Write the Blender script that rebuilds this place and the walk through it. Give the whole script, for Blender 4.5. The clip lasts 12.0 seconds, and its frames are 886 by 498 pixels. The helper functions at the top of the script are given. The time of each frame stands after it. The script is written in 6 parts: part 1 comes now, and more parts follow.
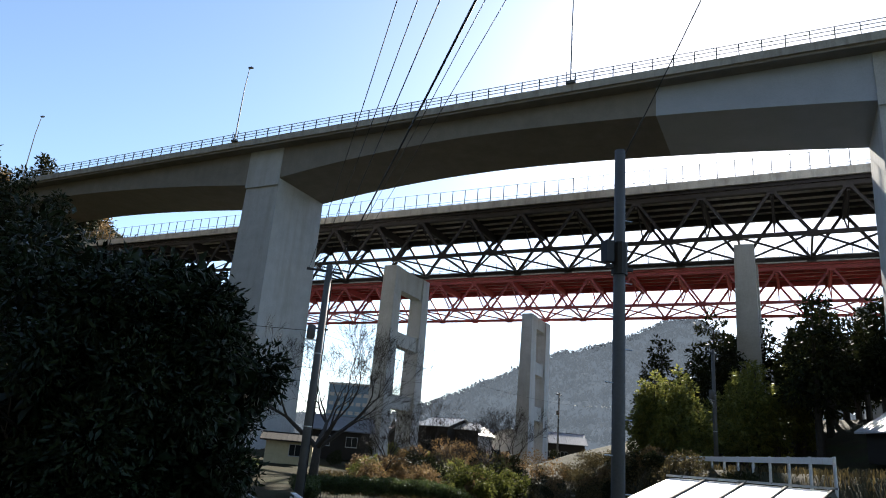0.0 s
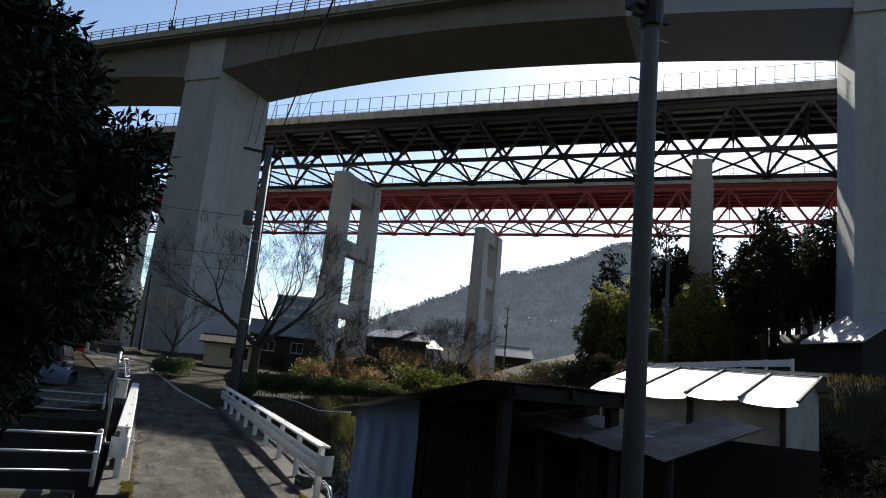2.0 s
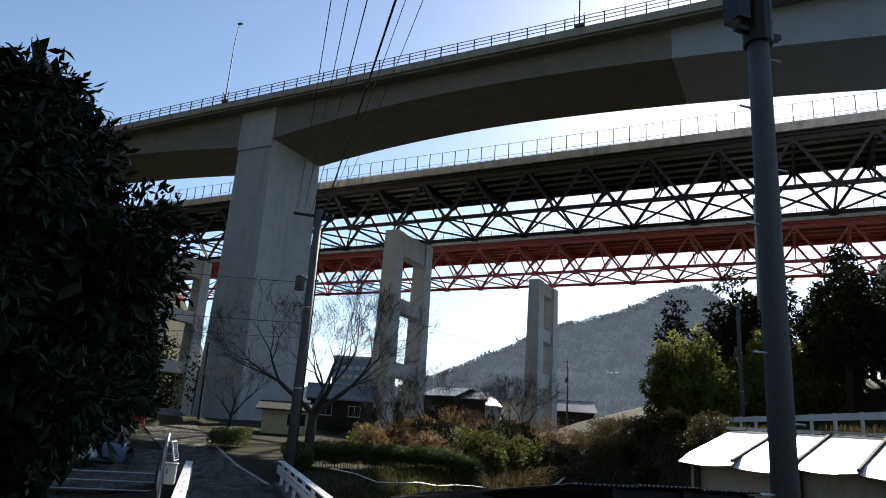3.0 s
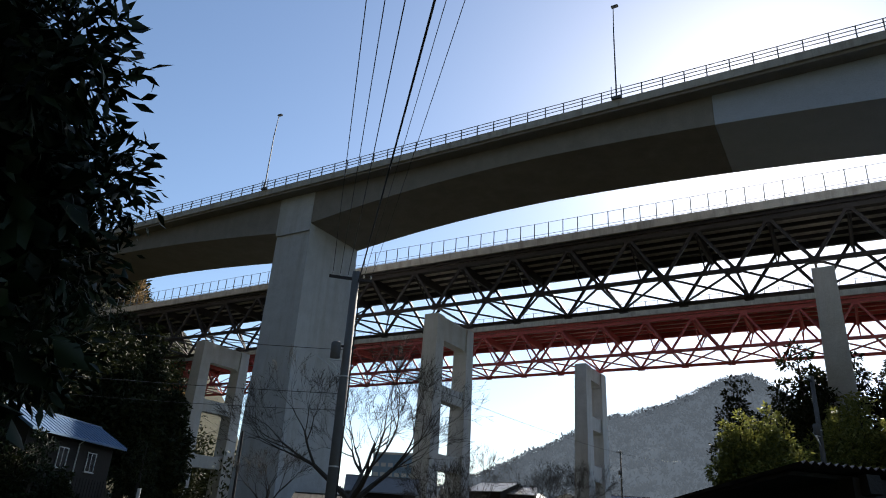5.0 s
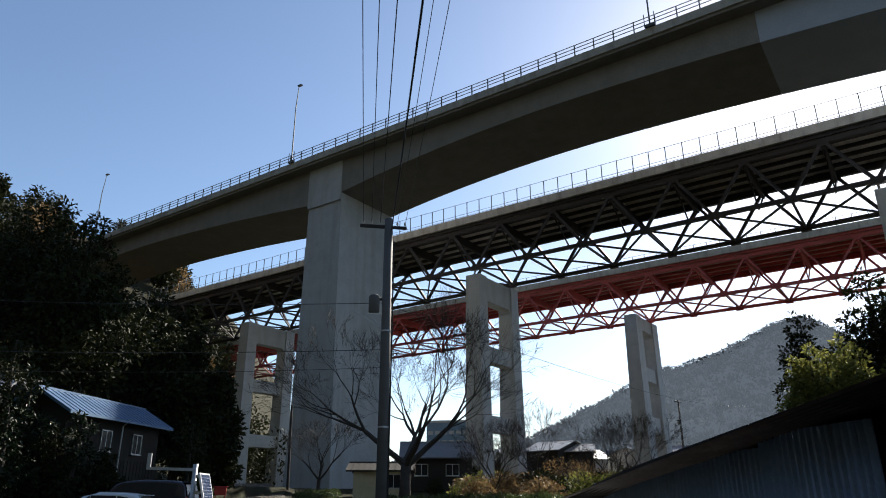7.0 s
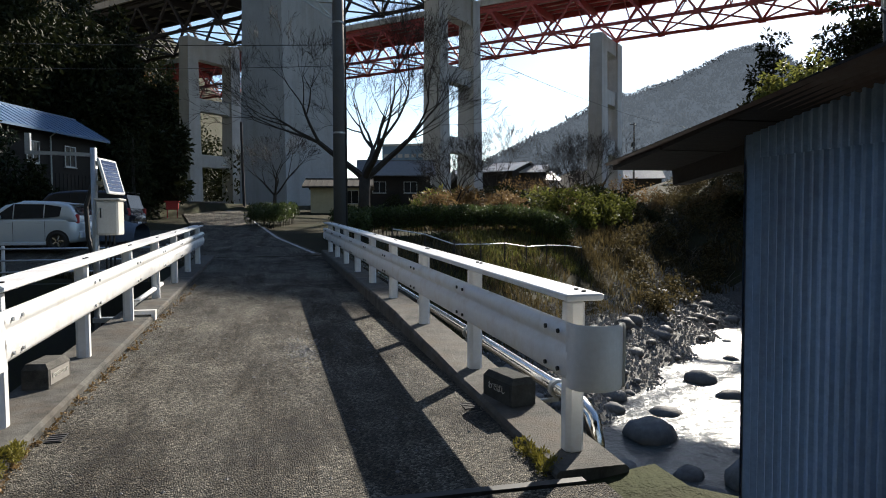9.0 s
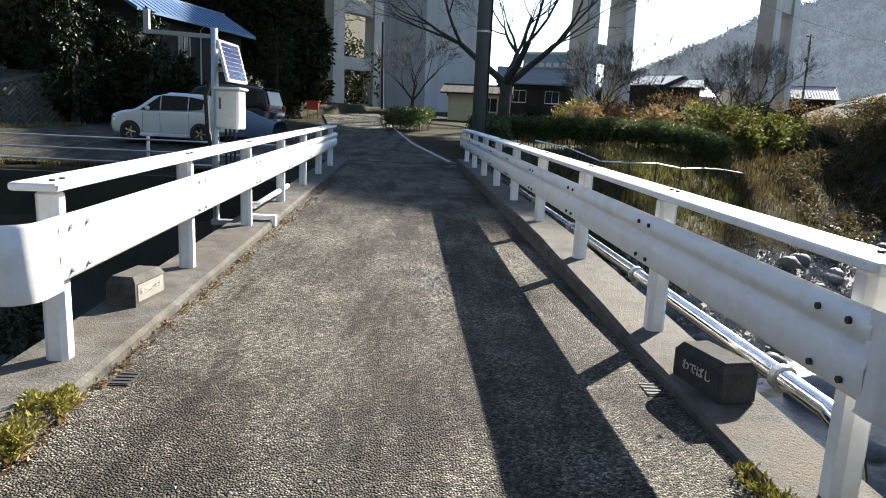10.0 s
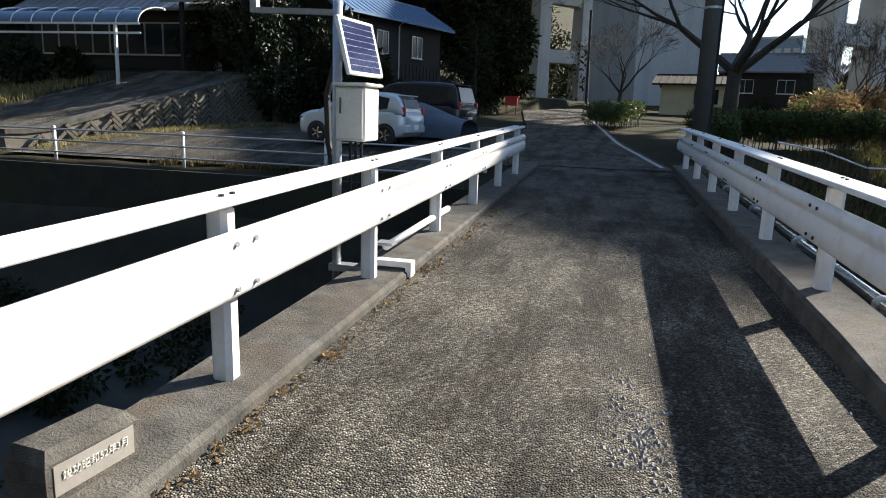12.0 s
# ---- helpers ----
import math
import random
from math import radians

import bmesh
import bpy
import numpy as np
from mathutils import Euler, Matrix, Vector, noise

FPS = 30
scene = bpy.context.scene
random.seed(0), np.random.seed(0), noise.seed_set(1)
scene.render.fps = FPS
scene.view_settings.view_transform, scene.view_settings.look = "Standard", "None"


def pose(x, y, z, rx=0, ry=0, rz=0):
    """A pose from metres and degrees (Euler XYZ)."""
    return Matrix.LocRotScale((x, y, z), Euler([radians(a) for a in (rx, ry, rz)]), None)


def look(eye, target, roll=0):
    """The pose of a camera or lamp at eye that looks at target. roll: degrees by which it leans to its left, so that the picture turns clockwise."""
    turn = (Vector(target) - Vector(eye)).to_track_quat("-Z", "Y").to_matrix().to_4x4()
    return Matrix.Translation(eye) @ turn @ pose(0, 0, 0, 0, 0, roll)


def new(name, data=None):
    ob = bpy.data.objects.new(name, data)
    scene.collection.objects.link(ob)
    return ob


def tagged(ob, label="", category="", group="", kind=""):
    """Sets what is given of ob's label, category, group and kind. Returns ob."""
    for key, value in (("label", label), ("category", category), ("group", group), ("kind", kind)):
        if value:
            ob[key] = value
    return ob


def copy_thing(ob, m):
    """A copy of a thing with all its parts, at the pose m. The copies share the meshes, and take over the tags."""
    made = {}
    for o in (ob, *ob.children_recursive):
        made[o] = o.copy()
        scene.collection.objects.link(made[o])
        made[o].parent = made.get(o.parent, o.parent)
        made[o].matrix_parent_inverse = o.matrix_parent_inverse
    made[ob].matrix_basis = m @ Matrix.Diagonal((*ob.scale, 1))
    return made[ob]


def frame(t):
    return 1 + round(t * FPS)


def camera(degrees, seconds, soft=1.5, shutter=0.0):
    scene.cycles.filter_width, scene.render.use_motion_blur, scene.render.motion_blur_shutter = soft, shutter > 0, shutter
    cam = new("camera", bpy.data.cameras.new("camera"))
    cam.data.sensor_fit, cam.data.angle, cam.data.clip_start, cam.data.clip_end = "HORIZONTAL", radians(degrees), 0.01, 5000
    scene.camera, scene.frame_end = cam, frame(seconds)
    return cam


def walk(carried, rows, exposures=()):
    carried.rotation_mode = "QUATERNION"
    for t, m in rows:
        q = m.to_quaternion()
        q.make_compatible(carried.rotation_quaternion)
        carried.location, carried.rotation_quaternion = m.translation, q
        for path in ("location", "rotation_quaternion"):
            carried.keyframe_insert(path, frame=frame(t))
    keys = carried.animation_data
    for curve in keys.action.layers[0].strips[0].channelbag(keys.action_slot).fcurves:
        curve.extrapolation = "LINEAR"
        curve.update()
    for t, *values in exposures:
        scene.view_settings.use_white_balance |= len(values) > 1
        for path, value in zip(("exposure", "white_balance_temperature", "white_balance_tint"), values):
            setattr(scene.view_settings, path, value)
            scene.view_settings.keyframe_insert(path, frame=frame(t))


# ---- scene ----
cam = camera(66.0, 12.0, 1.0)
METRES, EYE, TILT, LEAN, TURN = 17.4, 1.5, 0.0, 0.0, -17.2
ROWS = [
    (0.0, 0.0, 0.0, 0.0, -1.48, 17.33, -4.74),
    (0.5, 0.0022, 0.0445, -0.0183, -5.39, 13.9, -4.52),
    (1.0, 0.0071, 0.0876, -0.0296, -7.98, 11.78, -5.33),
    (1.5, 0.0044, 0.1306, -0.0357, -5.56, 12.44, -5.2),
    (2.0, 0.0118, 0.1838, -0.0468, -5.81, 11.01, -5.48),
    (2.5, 0.0059, 0.2073, -0.0392, -3.87, 11.02, -5.16),
    (3.0, 0.0073, 0.2459, -0.0238, -0.91, 15.15, -3.81),
    (5.0, -0.0087, 0.3986, -0.0674, 2.53, 22.77, -3.48),
    (5.5, -0.0109, 0.4365, -0.0725, 5.0, 22.36, -2.44),
    (6.0, -0.0119, 0.4766, -0.0742, 7.06, 20.1, -0.3),
    (6.5, -0.0184, 0.5183, -0.0771, 7.4, 21.07, -0.03),
    (8.5, -0.0555, 0.6875, -0.0954, 4.37, 5.31, 0.6),
    (9.0, -0.0643, 0.7285, -0.1016, 3.44, -2.6, 0.24),
    (9.5, -0.077, 0.7678, -0.1035, 10.63, -7.24, -2.58),
    (10.0, -0.0866, 0.8072, -0.1048, 14.69, -10.21, -2.64),
    (10.5, -0.0987, 0.8444, -0.105, 20.32, -11.19, -2.15),
    (11.0, -0.1089, 0.8829, -0.1045, 21.23, -12.04, -2.01),
    (11.5, -0.1251, 0.919, -0.1028, 29.7, -10.56, -1.96),
    (12.0, -0.1323, 0.9571, -0.0982, 31.45, -11.35, -2.02),
]
walk(cam, [(t, pose(0, 0, EYE, TILT, LEAN, TURN) @ pose(METRES * x, METRES * y, METRES * z, 90 + pitch, roll, yaw)) for t, x, y, z, yaw, pitch, roll in ROWS],
     exposures=[(0.0, 1.45), (0.5, 1.10), (1.0, 0.80), (2.5, 0.80), (3.2, 0.95), (5.0, 0.90), (6.5, 0.90), (8.5, 0.85), (9.0, 1.00), (9.5, 1.62), (10.5, 2.05), (11.0, 2.00), (12.0, 1.55)])

# ---- sky and sun ----
SUN_AZ, SUN_EL = 42.0, 31.2          # degrees to the right of +y, above the horizon
world = bpy.data.worlds.new("sky")
scene.world = world
world.use_nodes = True
wn = world.node_tree
sky = wn.nodes.new("ShaderNodeTexSky")
sky.sky_type = "NISHITA"
sky.sun_disc = False
sky.sun_elevation = radians(SUN_EL)
sky.sun_rotation = radians(SUN_AZ)
sky.air_density, sky.dust_density, sky.ozone_density = 1.0, 0.45, 2.4
wn.nodes["Background"].inputs["Strength"].default_value = 0.09
wn.links.new(sky.outputs["Color"], wn.nodes["Background"].inputs["Color"])
sun_dir = Vector((math.sin(radians(SUN_AZ)) * math.cos(radians(SUN_EL)), math.cos(radians(SUN_AZ)) * math.cos(radians(SUN_EL)), math.sin(radians(SUN_EL))))
sun = new("sun", bpy.data.lights.new("sun", "SUN"))
sun.data.energy, sun.data.angle, sun.data.color = 5.0, radians(0.53), (1.0, 0.93, 0.82)
sun.matrix_world = look(sun_dir * 200, (0, 0, 0))

# ---- materials ----
def material(name, a, b=None, rough=0.8, metal=0.0, scale=6.0, fine=60.0, bump=0.2, stain=None, stain_amount=0.0, stain_scale=1.2, vary=0.0, streak=0.0, spec=0.5, dist=0.02):
    """Two-scale mottled surface: colours a to b, fine grain, relief, and stains with a shape of their own."""
    b = b or tuple(c * 0.8 for c in a)
    m = bpy.data.materials.new(name)
    m.use_nodes = True
    nt = m.node_tree
    N, L = nt.nodes, nt.links
    bs = N["Principled BSDF"]
    co = N.new("ShaderNodeTexCoord")
    def noise_tex(sc, detail, rgh=0.6):
        n = N.new("ShaderNodeTexNoise")
        n.inputs["Scale"].default_value, n.inputs["Detail"].default_value, n.inputs["Roughness"].default_value = sc, detail, rgh
        L.new(co.outputs["Object"], n.inputs["Vector"])
        return n
    n1, n2 = noise_tex(scale, 5), noise_tex(fine, 3, 0.7)
    ramp = N.new("ShaderNodeValToRGB")
    ramp.color_ramp.elements[0].position, ramp.color_ramp.elements[1].position = 0.3, 0.7
    ramp.color_ramp.elements[0].color, ramp.color_ramp.elements[1].color = (*b, 1), (*a, 1)
    L.new(n1.outputs["Fac"], ramp.inputs["Fac"])
    col = ramp.outputs["Color"]
    mx = N.new("ShaderNodeMix")
    mx.data_type, mx.blend_type = "RGBA", "OVERLAY"
    mx.inputs["Factor"].default_value = 0.45
    L.new(col, mx.inputs["A"]), L.new(n2.outputs["Color"], mx.inputs["B"])
    bw = N.new("ShaderNodeRGBToBW")
    L.new(n2.outputs["Color"], bw.inputs["Color"])
    L.new(bw.outputs["Val"], mx.inputs["B"])
    col = mx.outputs["Result"]
    if stain:
        n3 = noise_tex(stain_scale, 6, 0.65)
        if streak:
            mp = N.new("ShaderNodeMapping")
            mp.inputs["Scale"].default_value = (1, 1, streak)
            L.new(co.outputs["Object"], mp.inputs["Vector"])
            L.new(mp.outputs["Vector"], n3.inputs["Vector"])
        rp = N.new("ShaderNodeValToRGB")
        rp.color_ramp.elements[0].position, rp.color_ramp.elements[1].position = 0.48, 0.66
        rp.color_ramp.elements[1].color = (stain_amount,) * 3 + (1,)
        L.new(n3.outputs["Fac"], rp.inputs["Fac"])
        m2 = N.new("ShaderNodeMix")
        m2.data_type = "RGBA"
        L.new(rp.outputs["Color"], m2.inputs["Factor"]), L.new(col, m2.inputs["A"])
        m2.inputs["B"].default_value = (*stain, 1)
        col = m2.outputs["Result"]
    if vary:
        oi = N.new("ShaderNodeObjectInfo")
        hs = N.new("ShaderNodeHueSaturation")
        mr = N.new("ShaderNodeMapRange")
        mr.inputs["To Min"].default_value, mr.inputs["To Max"].default_value = 1 - vary, 1 + vary
        L.new(oi.outputs["Random"], mr.inputs["Value"]), L.new(mr.outputs["Result"], hs.inputs["Value"])
        L.new(col, hs.inputs["Color"])
        col = hs.outputs["Color"]
    L.new(col, bs.inputs["Base Color"])
    rr = N.new("ShaderNodeMapRange")
    rr.inputs["To Min"].default_value, rr.inputs["To Max"].default_value = max(0.02, rough - 0.12), min(1, rough + 0.12)
    L.new(n1.outputs["Fac"], rr.inputs["Value"]), L.new(rr.outputs["Result"], bs.inputs["Roughness"])
    bs.inputs["Metallic"].default_value = metal
    bs.inputs["Specular IOR Level"].default_value = spec
    if bump:
        bp = N.new("ShaderNodeBump")
        bp.inputs["Strength"].default_value, bp.inputs["Distance"].default_value = bump, dist
        L.new(n2.outputs["Fac"], bp.inputs["Height"]), L.new(bp.outputs["Normal"], bs.inputs["Normal"])
    return m


def leafy(name, a, b, trans=0.35, rough=0.45, spec=0.35):
    """Leaves: each loose piece of the mesh has its own shade; light passes through."""
    m = bpy.data.materials.new(name)
    m.use_nodes = True
    nt = m.node_tree
    N, L = nt.nodes, nt.links
    bs = N["Principled BSDF"]
    g = N.new("ShaderNodeNewGeometry")
    ramp = N.new("ShaderNodeValToRGB")
    ramp.color_ramp.elements[0].color, ramp.color_ramp.elements[1].color = (*a, 1), (*b, 1)
    L.new(g.outputs["Random Per Island"], ramp.inputs["Fac"])
    L.new(ramp.outputs["Color"], bs.inputs["Base Color"])
    bs.inputs["Roughness"].default_value = rough
    bs.inputs["Specular IOR Level"].default_value = spec
    tr = N.new("ShaderNodeBsdfTranslucent")
    L.new(ramp.outputs["Color"], tr.inputs["Color"])
    mix = N.new("ShaderNodeMixShader")
    mix.inputs["Fac"].default_value = trans
    L.new(bs.outputs["BSDF"], mix.inputs[1]), L.new(tr.outputs["BSDF"], mix.inputs[2])
    L.new(mix.outputs["Shader"], N["Material Output"].inputs["Surface"])
    return m


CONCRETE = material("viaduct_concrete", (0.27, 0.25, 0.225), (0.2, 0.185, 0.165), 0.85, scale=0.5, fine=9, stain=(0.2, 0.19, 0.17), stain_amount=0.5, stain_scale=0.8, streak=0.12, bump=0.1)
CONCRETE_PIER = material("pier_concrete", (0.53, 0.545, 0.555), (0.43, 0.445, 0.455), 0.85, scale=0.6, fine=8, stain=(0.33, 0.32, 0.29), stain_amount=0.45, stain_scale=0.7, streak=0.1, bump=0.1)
GIRDER_PAINT = material("bluish_girder_paint", (0.42, 0.47, 0.55), (0.36, 0.41, 0.49), 0.5, scale=0.5, fine=10, bump=0.05)
STEEL_DARK = material("brown_black_steel", (0.045, 0.04, 0.042), (0.03, 0.028, 0.03), 0.6, scale=2, fine=20, bump=0.1, spec=0.25)
STEEL_GREY = material("dull_grey_railing_steel", (0.13, 0.14, 0.15), (0.09, 0.1, 0.11), 0.6, scale=3, fine=30, bump=0.05, spec=0.3)
STEEL_RED = material("red_steel", (0.42, 0.08, 0.08), (0.3, 0.06, 0.06), 0.6, scale=1.5, fine=16, bump=0.1)
CORNICE = material("deck_edge_concrete", (0.5, 0.48, 0.43), (0.36, 0.34, 0.3), 0.9, scale=0.8, fine=10, stain=(0.2, 0.18, 0.15), stain_amount=0.6, stain_scale=1.0, streak=0.2, bump=0.1)
GALV = material("galvanised_rail", (0.5, 0.52, 0.54), (0.4, 0.42, 0.44), 0.45, 0.7, scale=3, fine=30, bump=0.05)
def aggregate(name, dark, light, rough=0.85):
    """Coarse worn asphalt: stones of several greys in a dark binder, wheel-polished and stained patches."""
    m = material(name, light, dark, rough, scale=0.9, fine=30, bump=0, spec=0.3, stain=(0.035, 0.029, 0.022), stain_amount=0.85, stain_scale=1.0)
    N, L = m.node_tree.nodes, m.node_tree.links
    bs = N["Principled BSDF"]
    base = bs.inputs["Base Color"].links[0].from_socket
    co = N.new("ShaderNodeTexCoord")
    v = N.new("ShaderNodeTexVoronoi")
    v.inputs["Scale"].default_value, v.inputs["Randomness"].default_value = 88, 1.0
    L.new(co.outputs["Object"], v.inputs["Vector"])
    bw = N.new("ShaderNodeSeparateColor")
    L.new(v.outputs["Color"], bw.inputs["Color"])
    r = N.new("ShaderNodeValToRGB")
    for pos, c in ((0.0, 0.15), (0.4, 0.55), (0.75, 1.2), (0.95, 2.5)):
        e = r.color_ramp.elements[0] if pos == 0 else r.color_ramp.elements.new(pos)
        e.position, e.color = pos, (c, c, c * 0.95, 1)
    r.color_ramp.elements[-1].color = (1.75, 1.7, 1.6, 1)
    L.new(bw.outputs["Red"], r.inputs["Fac"])
    mx = N.new("ShaderNodeMix")
    mx.data_type, mx.blend_type = "RGBA", "MULTIPLY"
    mx.inputs["Factor"].default_value = 1.0
    L.new(base, mx.inputs["A"]), L.new(r.outputs["Color"], mx.inputs["B"])
    mp = N.new("ShaderNodeMapping")
    mp.inputs["Scale"].default_value = (1.5, 0.3, 1)
    L.new(co.outputs["Object"], mp.inputs["Vector"])
    wear = N.new("ShaderNodeTexNoise")
    wear.inputs["Scale"].default_value, wear.inputs["Detail"].default_value, wear.inputs["Roughness"].default_value = 1.9, 10, 0.76
    L.new(mp.outputs["Vector"], wear.inputs["Vector"])
    wr = N.new("ShaderNodeValToRGB")
    wr.color_ramp.elements[0].position, wr.color_ramp.elements[1].position = 0.4, 0.54
    wr.color_ramp.elements[0].color, wr.color_ramp.elements[1].color = (0.42, 0.36, 0.285, 1), (1.32, 1.3, 1.26, 1)
    L.new(wear.outputs["Fac"], wr.inputs["Fac"])
    m3 = N.new("ShaderNodeMix")
    m3.data_type, m3.blend_type = "RGBA", "MULTIPLY"
    m3.inputs["Factor"].default_value = 1.0
    L.new(mx.outputs["Result"], m3.inputs["A"]), L.new(wr.outputs["Color"], m3.inputs["B"])
    L.new(m3.outputs["Result"], bs.inputs["Base Color"])
    n = N.new("ShaderNodeTexNoise")
    n.inputs["Scale"].default_value, n.inputs["Detail"].default_value = 9, 8
    L.new(co.outputs["Object"], n.inputs["Vector"])
    inv = N.new("ShaderNodeMath")
    inv.operation = "MULTIPLY_ADD"
    inv.inputs[1].default_value = -1.0
    L.new(v.outputs["Distance"], inv.inputs[0]), L.new(n.outputs["Fac"], inv.inputs[2])
    bp = N.new("ShaderNodeBump")
    bp.inputs["Strength"].default_value, bp.inputs["Distance"].default_value = 1.0, 0.026
    L.new(inv.outputs["Value"], bp.inputs["Height"]), L.new(bp.outputs["Normal"], bs.inputs["Normal"])
    return m


ASPHALT = aggregate("worn_asphalt", (0.05, 0.046, 0.039), (0.155, 0.143, 0.124), 0.82)
KERB = material("kerb_concrete", (0.115, 0.108, 0.094), (0.022, 0.02, 0.016), 0.9, scale=5, fine=55, bump=0.6, stain=(0.075, 0.055, 0.036), stain_amount=0.7, stain_scale=1.7)
RAIL_WHITE = material("white_painted_steel", (0.8, 0.8, 0.79), (0.72, 0.72, 0.71), 0.4, scale=5, fine=40, bump=0.03, stain=(0.45, 0.36, 0.27), stain_amount=0.35, stain_scale=5)
EARTH = material("dry_grass_ground", (0.045, 0.037, 0.022), (0.022, 0.023, 0.012), 0.95, scale=0.6, fine=12, spec=0.1, bump=0.8, dist=0.06, stain=(0.035, 0.045, 0.016), stain_amount=0.7, stain_scale=0.4)
RIVERBED = material("grey_river_gravel", (0.12, 0.115, 0.105), (0.045, 0.043, 0.04), 0.8, scale=3, fine=14, bump=1.0, dist=0.08)
ROCK = material("river_stone", (0.19, 0.185, 0.18), (0.09, 0.088, 0.085), 0.7, scale=3, fine=25, bump=0.5, vary=0.35)
GRAVEL = material("pale_wet_gravel", (0.36, 0.35, 0.33), (0.16, 0.155, 0.15), 0.45, scale=7, fine=30, bump=0.3)
TIN = material("blue_corrugated_tin", (0.34, 0.47, 0.64), (0.24, 0.36, 0.51), 0.5, 0.0, scale=3, fine=30, stain=(0.12, 0.07, 0.045), stain_amount=0.5, stain_scale=1.5, streak=0.2, bump=0.1)
TIN_RUST = material("rusty_roof_tin", (0.13, 0.09, 0.072), (0.06, 0.042, 0.036), 0.45, 0.4, scale=2, fine=30, stain=(0.24, 0.225, 0.22), stain_amount=0.55, stain_scale=1.5, bump=0.15)
TIN_WHITE = material("pale_metal_roof", (0.7, 0.71, 0.72), (0.55, 0.56, 0.58), 0.3, 0.6, scale=2, fine=30, bump=0.1)
BARK = material("dark_bark", (0.06, 0.05, 0.042), (0.03, 0.026, 0.022), 0.9, scale=6, fine=40, bump=0.7)
DRY_TWIG = material("dry_grey_twigs", (0.2, 0.165, 0.12), (0.11, 0.09, 0.065), 0.85, bump=0)
POLE = material("utility_pole_concrete", (0.12, 0.12, 0.12), (0.08, 0.08, 0.08), 0.7, scale=2, fine=30, bump=0.15, stain=(0.08, 0.08, 0.08), stain_amount=0.5, stain_scale=2)
BLACK = material("black_rubber_and_cable", (0.02, 0.02, 0.02), (0.012, 0.012, 0.012), 0.6, bump=0)
WOOD_DARK = material("weathered_dark_boards", (0.026, 0.021, 0.017), (0.015, 0.012, 0.01), 0.85, scale=3, fine=30, bump=0.3)
WALL_CREAM = material("cream_plaster", (0.62, 0.55, 0.36), (0.52, 0.46, 0.3), 0.85, scale=2, fine=40, bump=0.1)
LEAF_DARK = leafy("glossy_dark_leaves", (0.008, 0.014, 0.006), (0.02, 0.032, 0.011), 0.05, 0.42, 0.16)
LEAF_HEDGE = leafy("hedge_leaves", (0.026, 0.042, 0.012), (0.1, 0.13, 0.04), 0.35, 0.36, 0.28)
LEAF_BANK = leafy("bank_brush_leaves", (0.035, 0.03, 0.014), (0.15, 0.12, 0.055), 0.3, 0.7, 0.15)
LEAF_BAMBOO = leafy("bamboo_leaves", (0.1, 0.12, 0.03), (0.28, 0.28, 0.07), 0.45, 0.5)
LEAF_MOUND = leafy("mound_leaves", (0.04, 0.05, 0.012), (0.14, 0.15, 0.035), 0.4, 0.6, 0.1)
LEAF_FOREST = leafy("winter_wood_leaves", (0.012, 0.018, 0.007), (0.036, 0.04, 0.015), 0.12, 0.6, 0.1)
LEAF_DRY = leafy("dry_brown_leaves", (0.12, 0.075, 0.035), (0.3, 0.2, 0.09), 0.3, 0.7)

GLASS_DARK = material("dark_window_glass", (0.02, 0.024, 0.03), (0.015, 0.018, 0.022), 0.14, bump=0, spec=0.25)
CAR_PAINT = material("pale_silver_blue_paint", (0.62, 0.67, 0.7), (0.6, 0.65, 0.68), 0.22, 0.25, bump=0)
VAN_PAINT = material("black_van_paint", (0.025, 0.027, 0.035), (0.02, 0.022, 0.03), 0.2, bump=0)
COVER = material("grey_car_cover_fabric", (0.1, 0.125, 0.165), (0.07, 0.09, 0.12), 0.75, scale=3, fine=20, bump=0.5, dist=0.05)
CHROME = material("bright_steel_pipe", (0.7, 0.7, 0.68), (0.55, 0.55, 0.53), 0.18, 1.0, bump=0.02)
ROOF_BLUE = material("blue_metal_roof", (0.09, 0.18, 0.31), (0.07, 0.14, 0.25), 0.5, 0.1, scale=1.5, fine=20, bump=0.05)
ROOF_TILE = material("grey_roof_tiles", (0.2, 0.21, 0.23), (0.14, 0.145, 0.16), 0.4, scale=2, fine=14, bump=0.3)
ROOF_PALE = material("pale_glinting_roof", (0.5, 0.5, 0.5), (0.4, 0.4, 0.41), 0.35, scale=1, fine=8, bump=0.1)
BLOCK = material("weathered_block_wall", (0.15, 0.13, 0.1), (0.08, 0.07, 0.055), 0.9, scale=3, fine=30, bump=0.5, vary=0.2, stain=(0.05, 0.05, 0.035), stain_amount=0.6, stain_scale=2)
BOX_CREAM = material("cream_enamel_cabinet", (0.62, 0.6, 0.54), (0.58, 0.56, 0.5), 0.4, bump=0.02, scale=3)
PV_BLUE = material("solar_cell_blue", (0.02, 0.03, 0.09), (0.015, 0.022, 0.07), 0.12, bump=0)
RED_PAINT = material("red_box_paint", (0.5, 0.035, 0.03), (0.4, 0.03, 0.025), 0.45, bump=0.02)
PLASTER = material("white_house_plaster", (0.55, 0.54, 0.5), (0.45, 0.44, 0.41), 0.85, scale=1.5, fine=20, bump=0.1)
PLAQUE = material("dark_stone_plaque", (0.06, 0.062, 0.058), (0.028, 0.03, 0.028), 0.88, scale=8, fine=60, bump=0.4, spec=0.2)
INK = material("worn_white_letter_paint", (0.6, 0.58, 0.52), (0.45, 0.43, 0.38), 0.8, bump=0)
MOSS = leafy("yellow_green_moss", (0.12, 0.11, 0.02), (0.3, 0.26, 0.05), 0.2, 0.8)
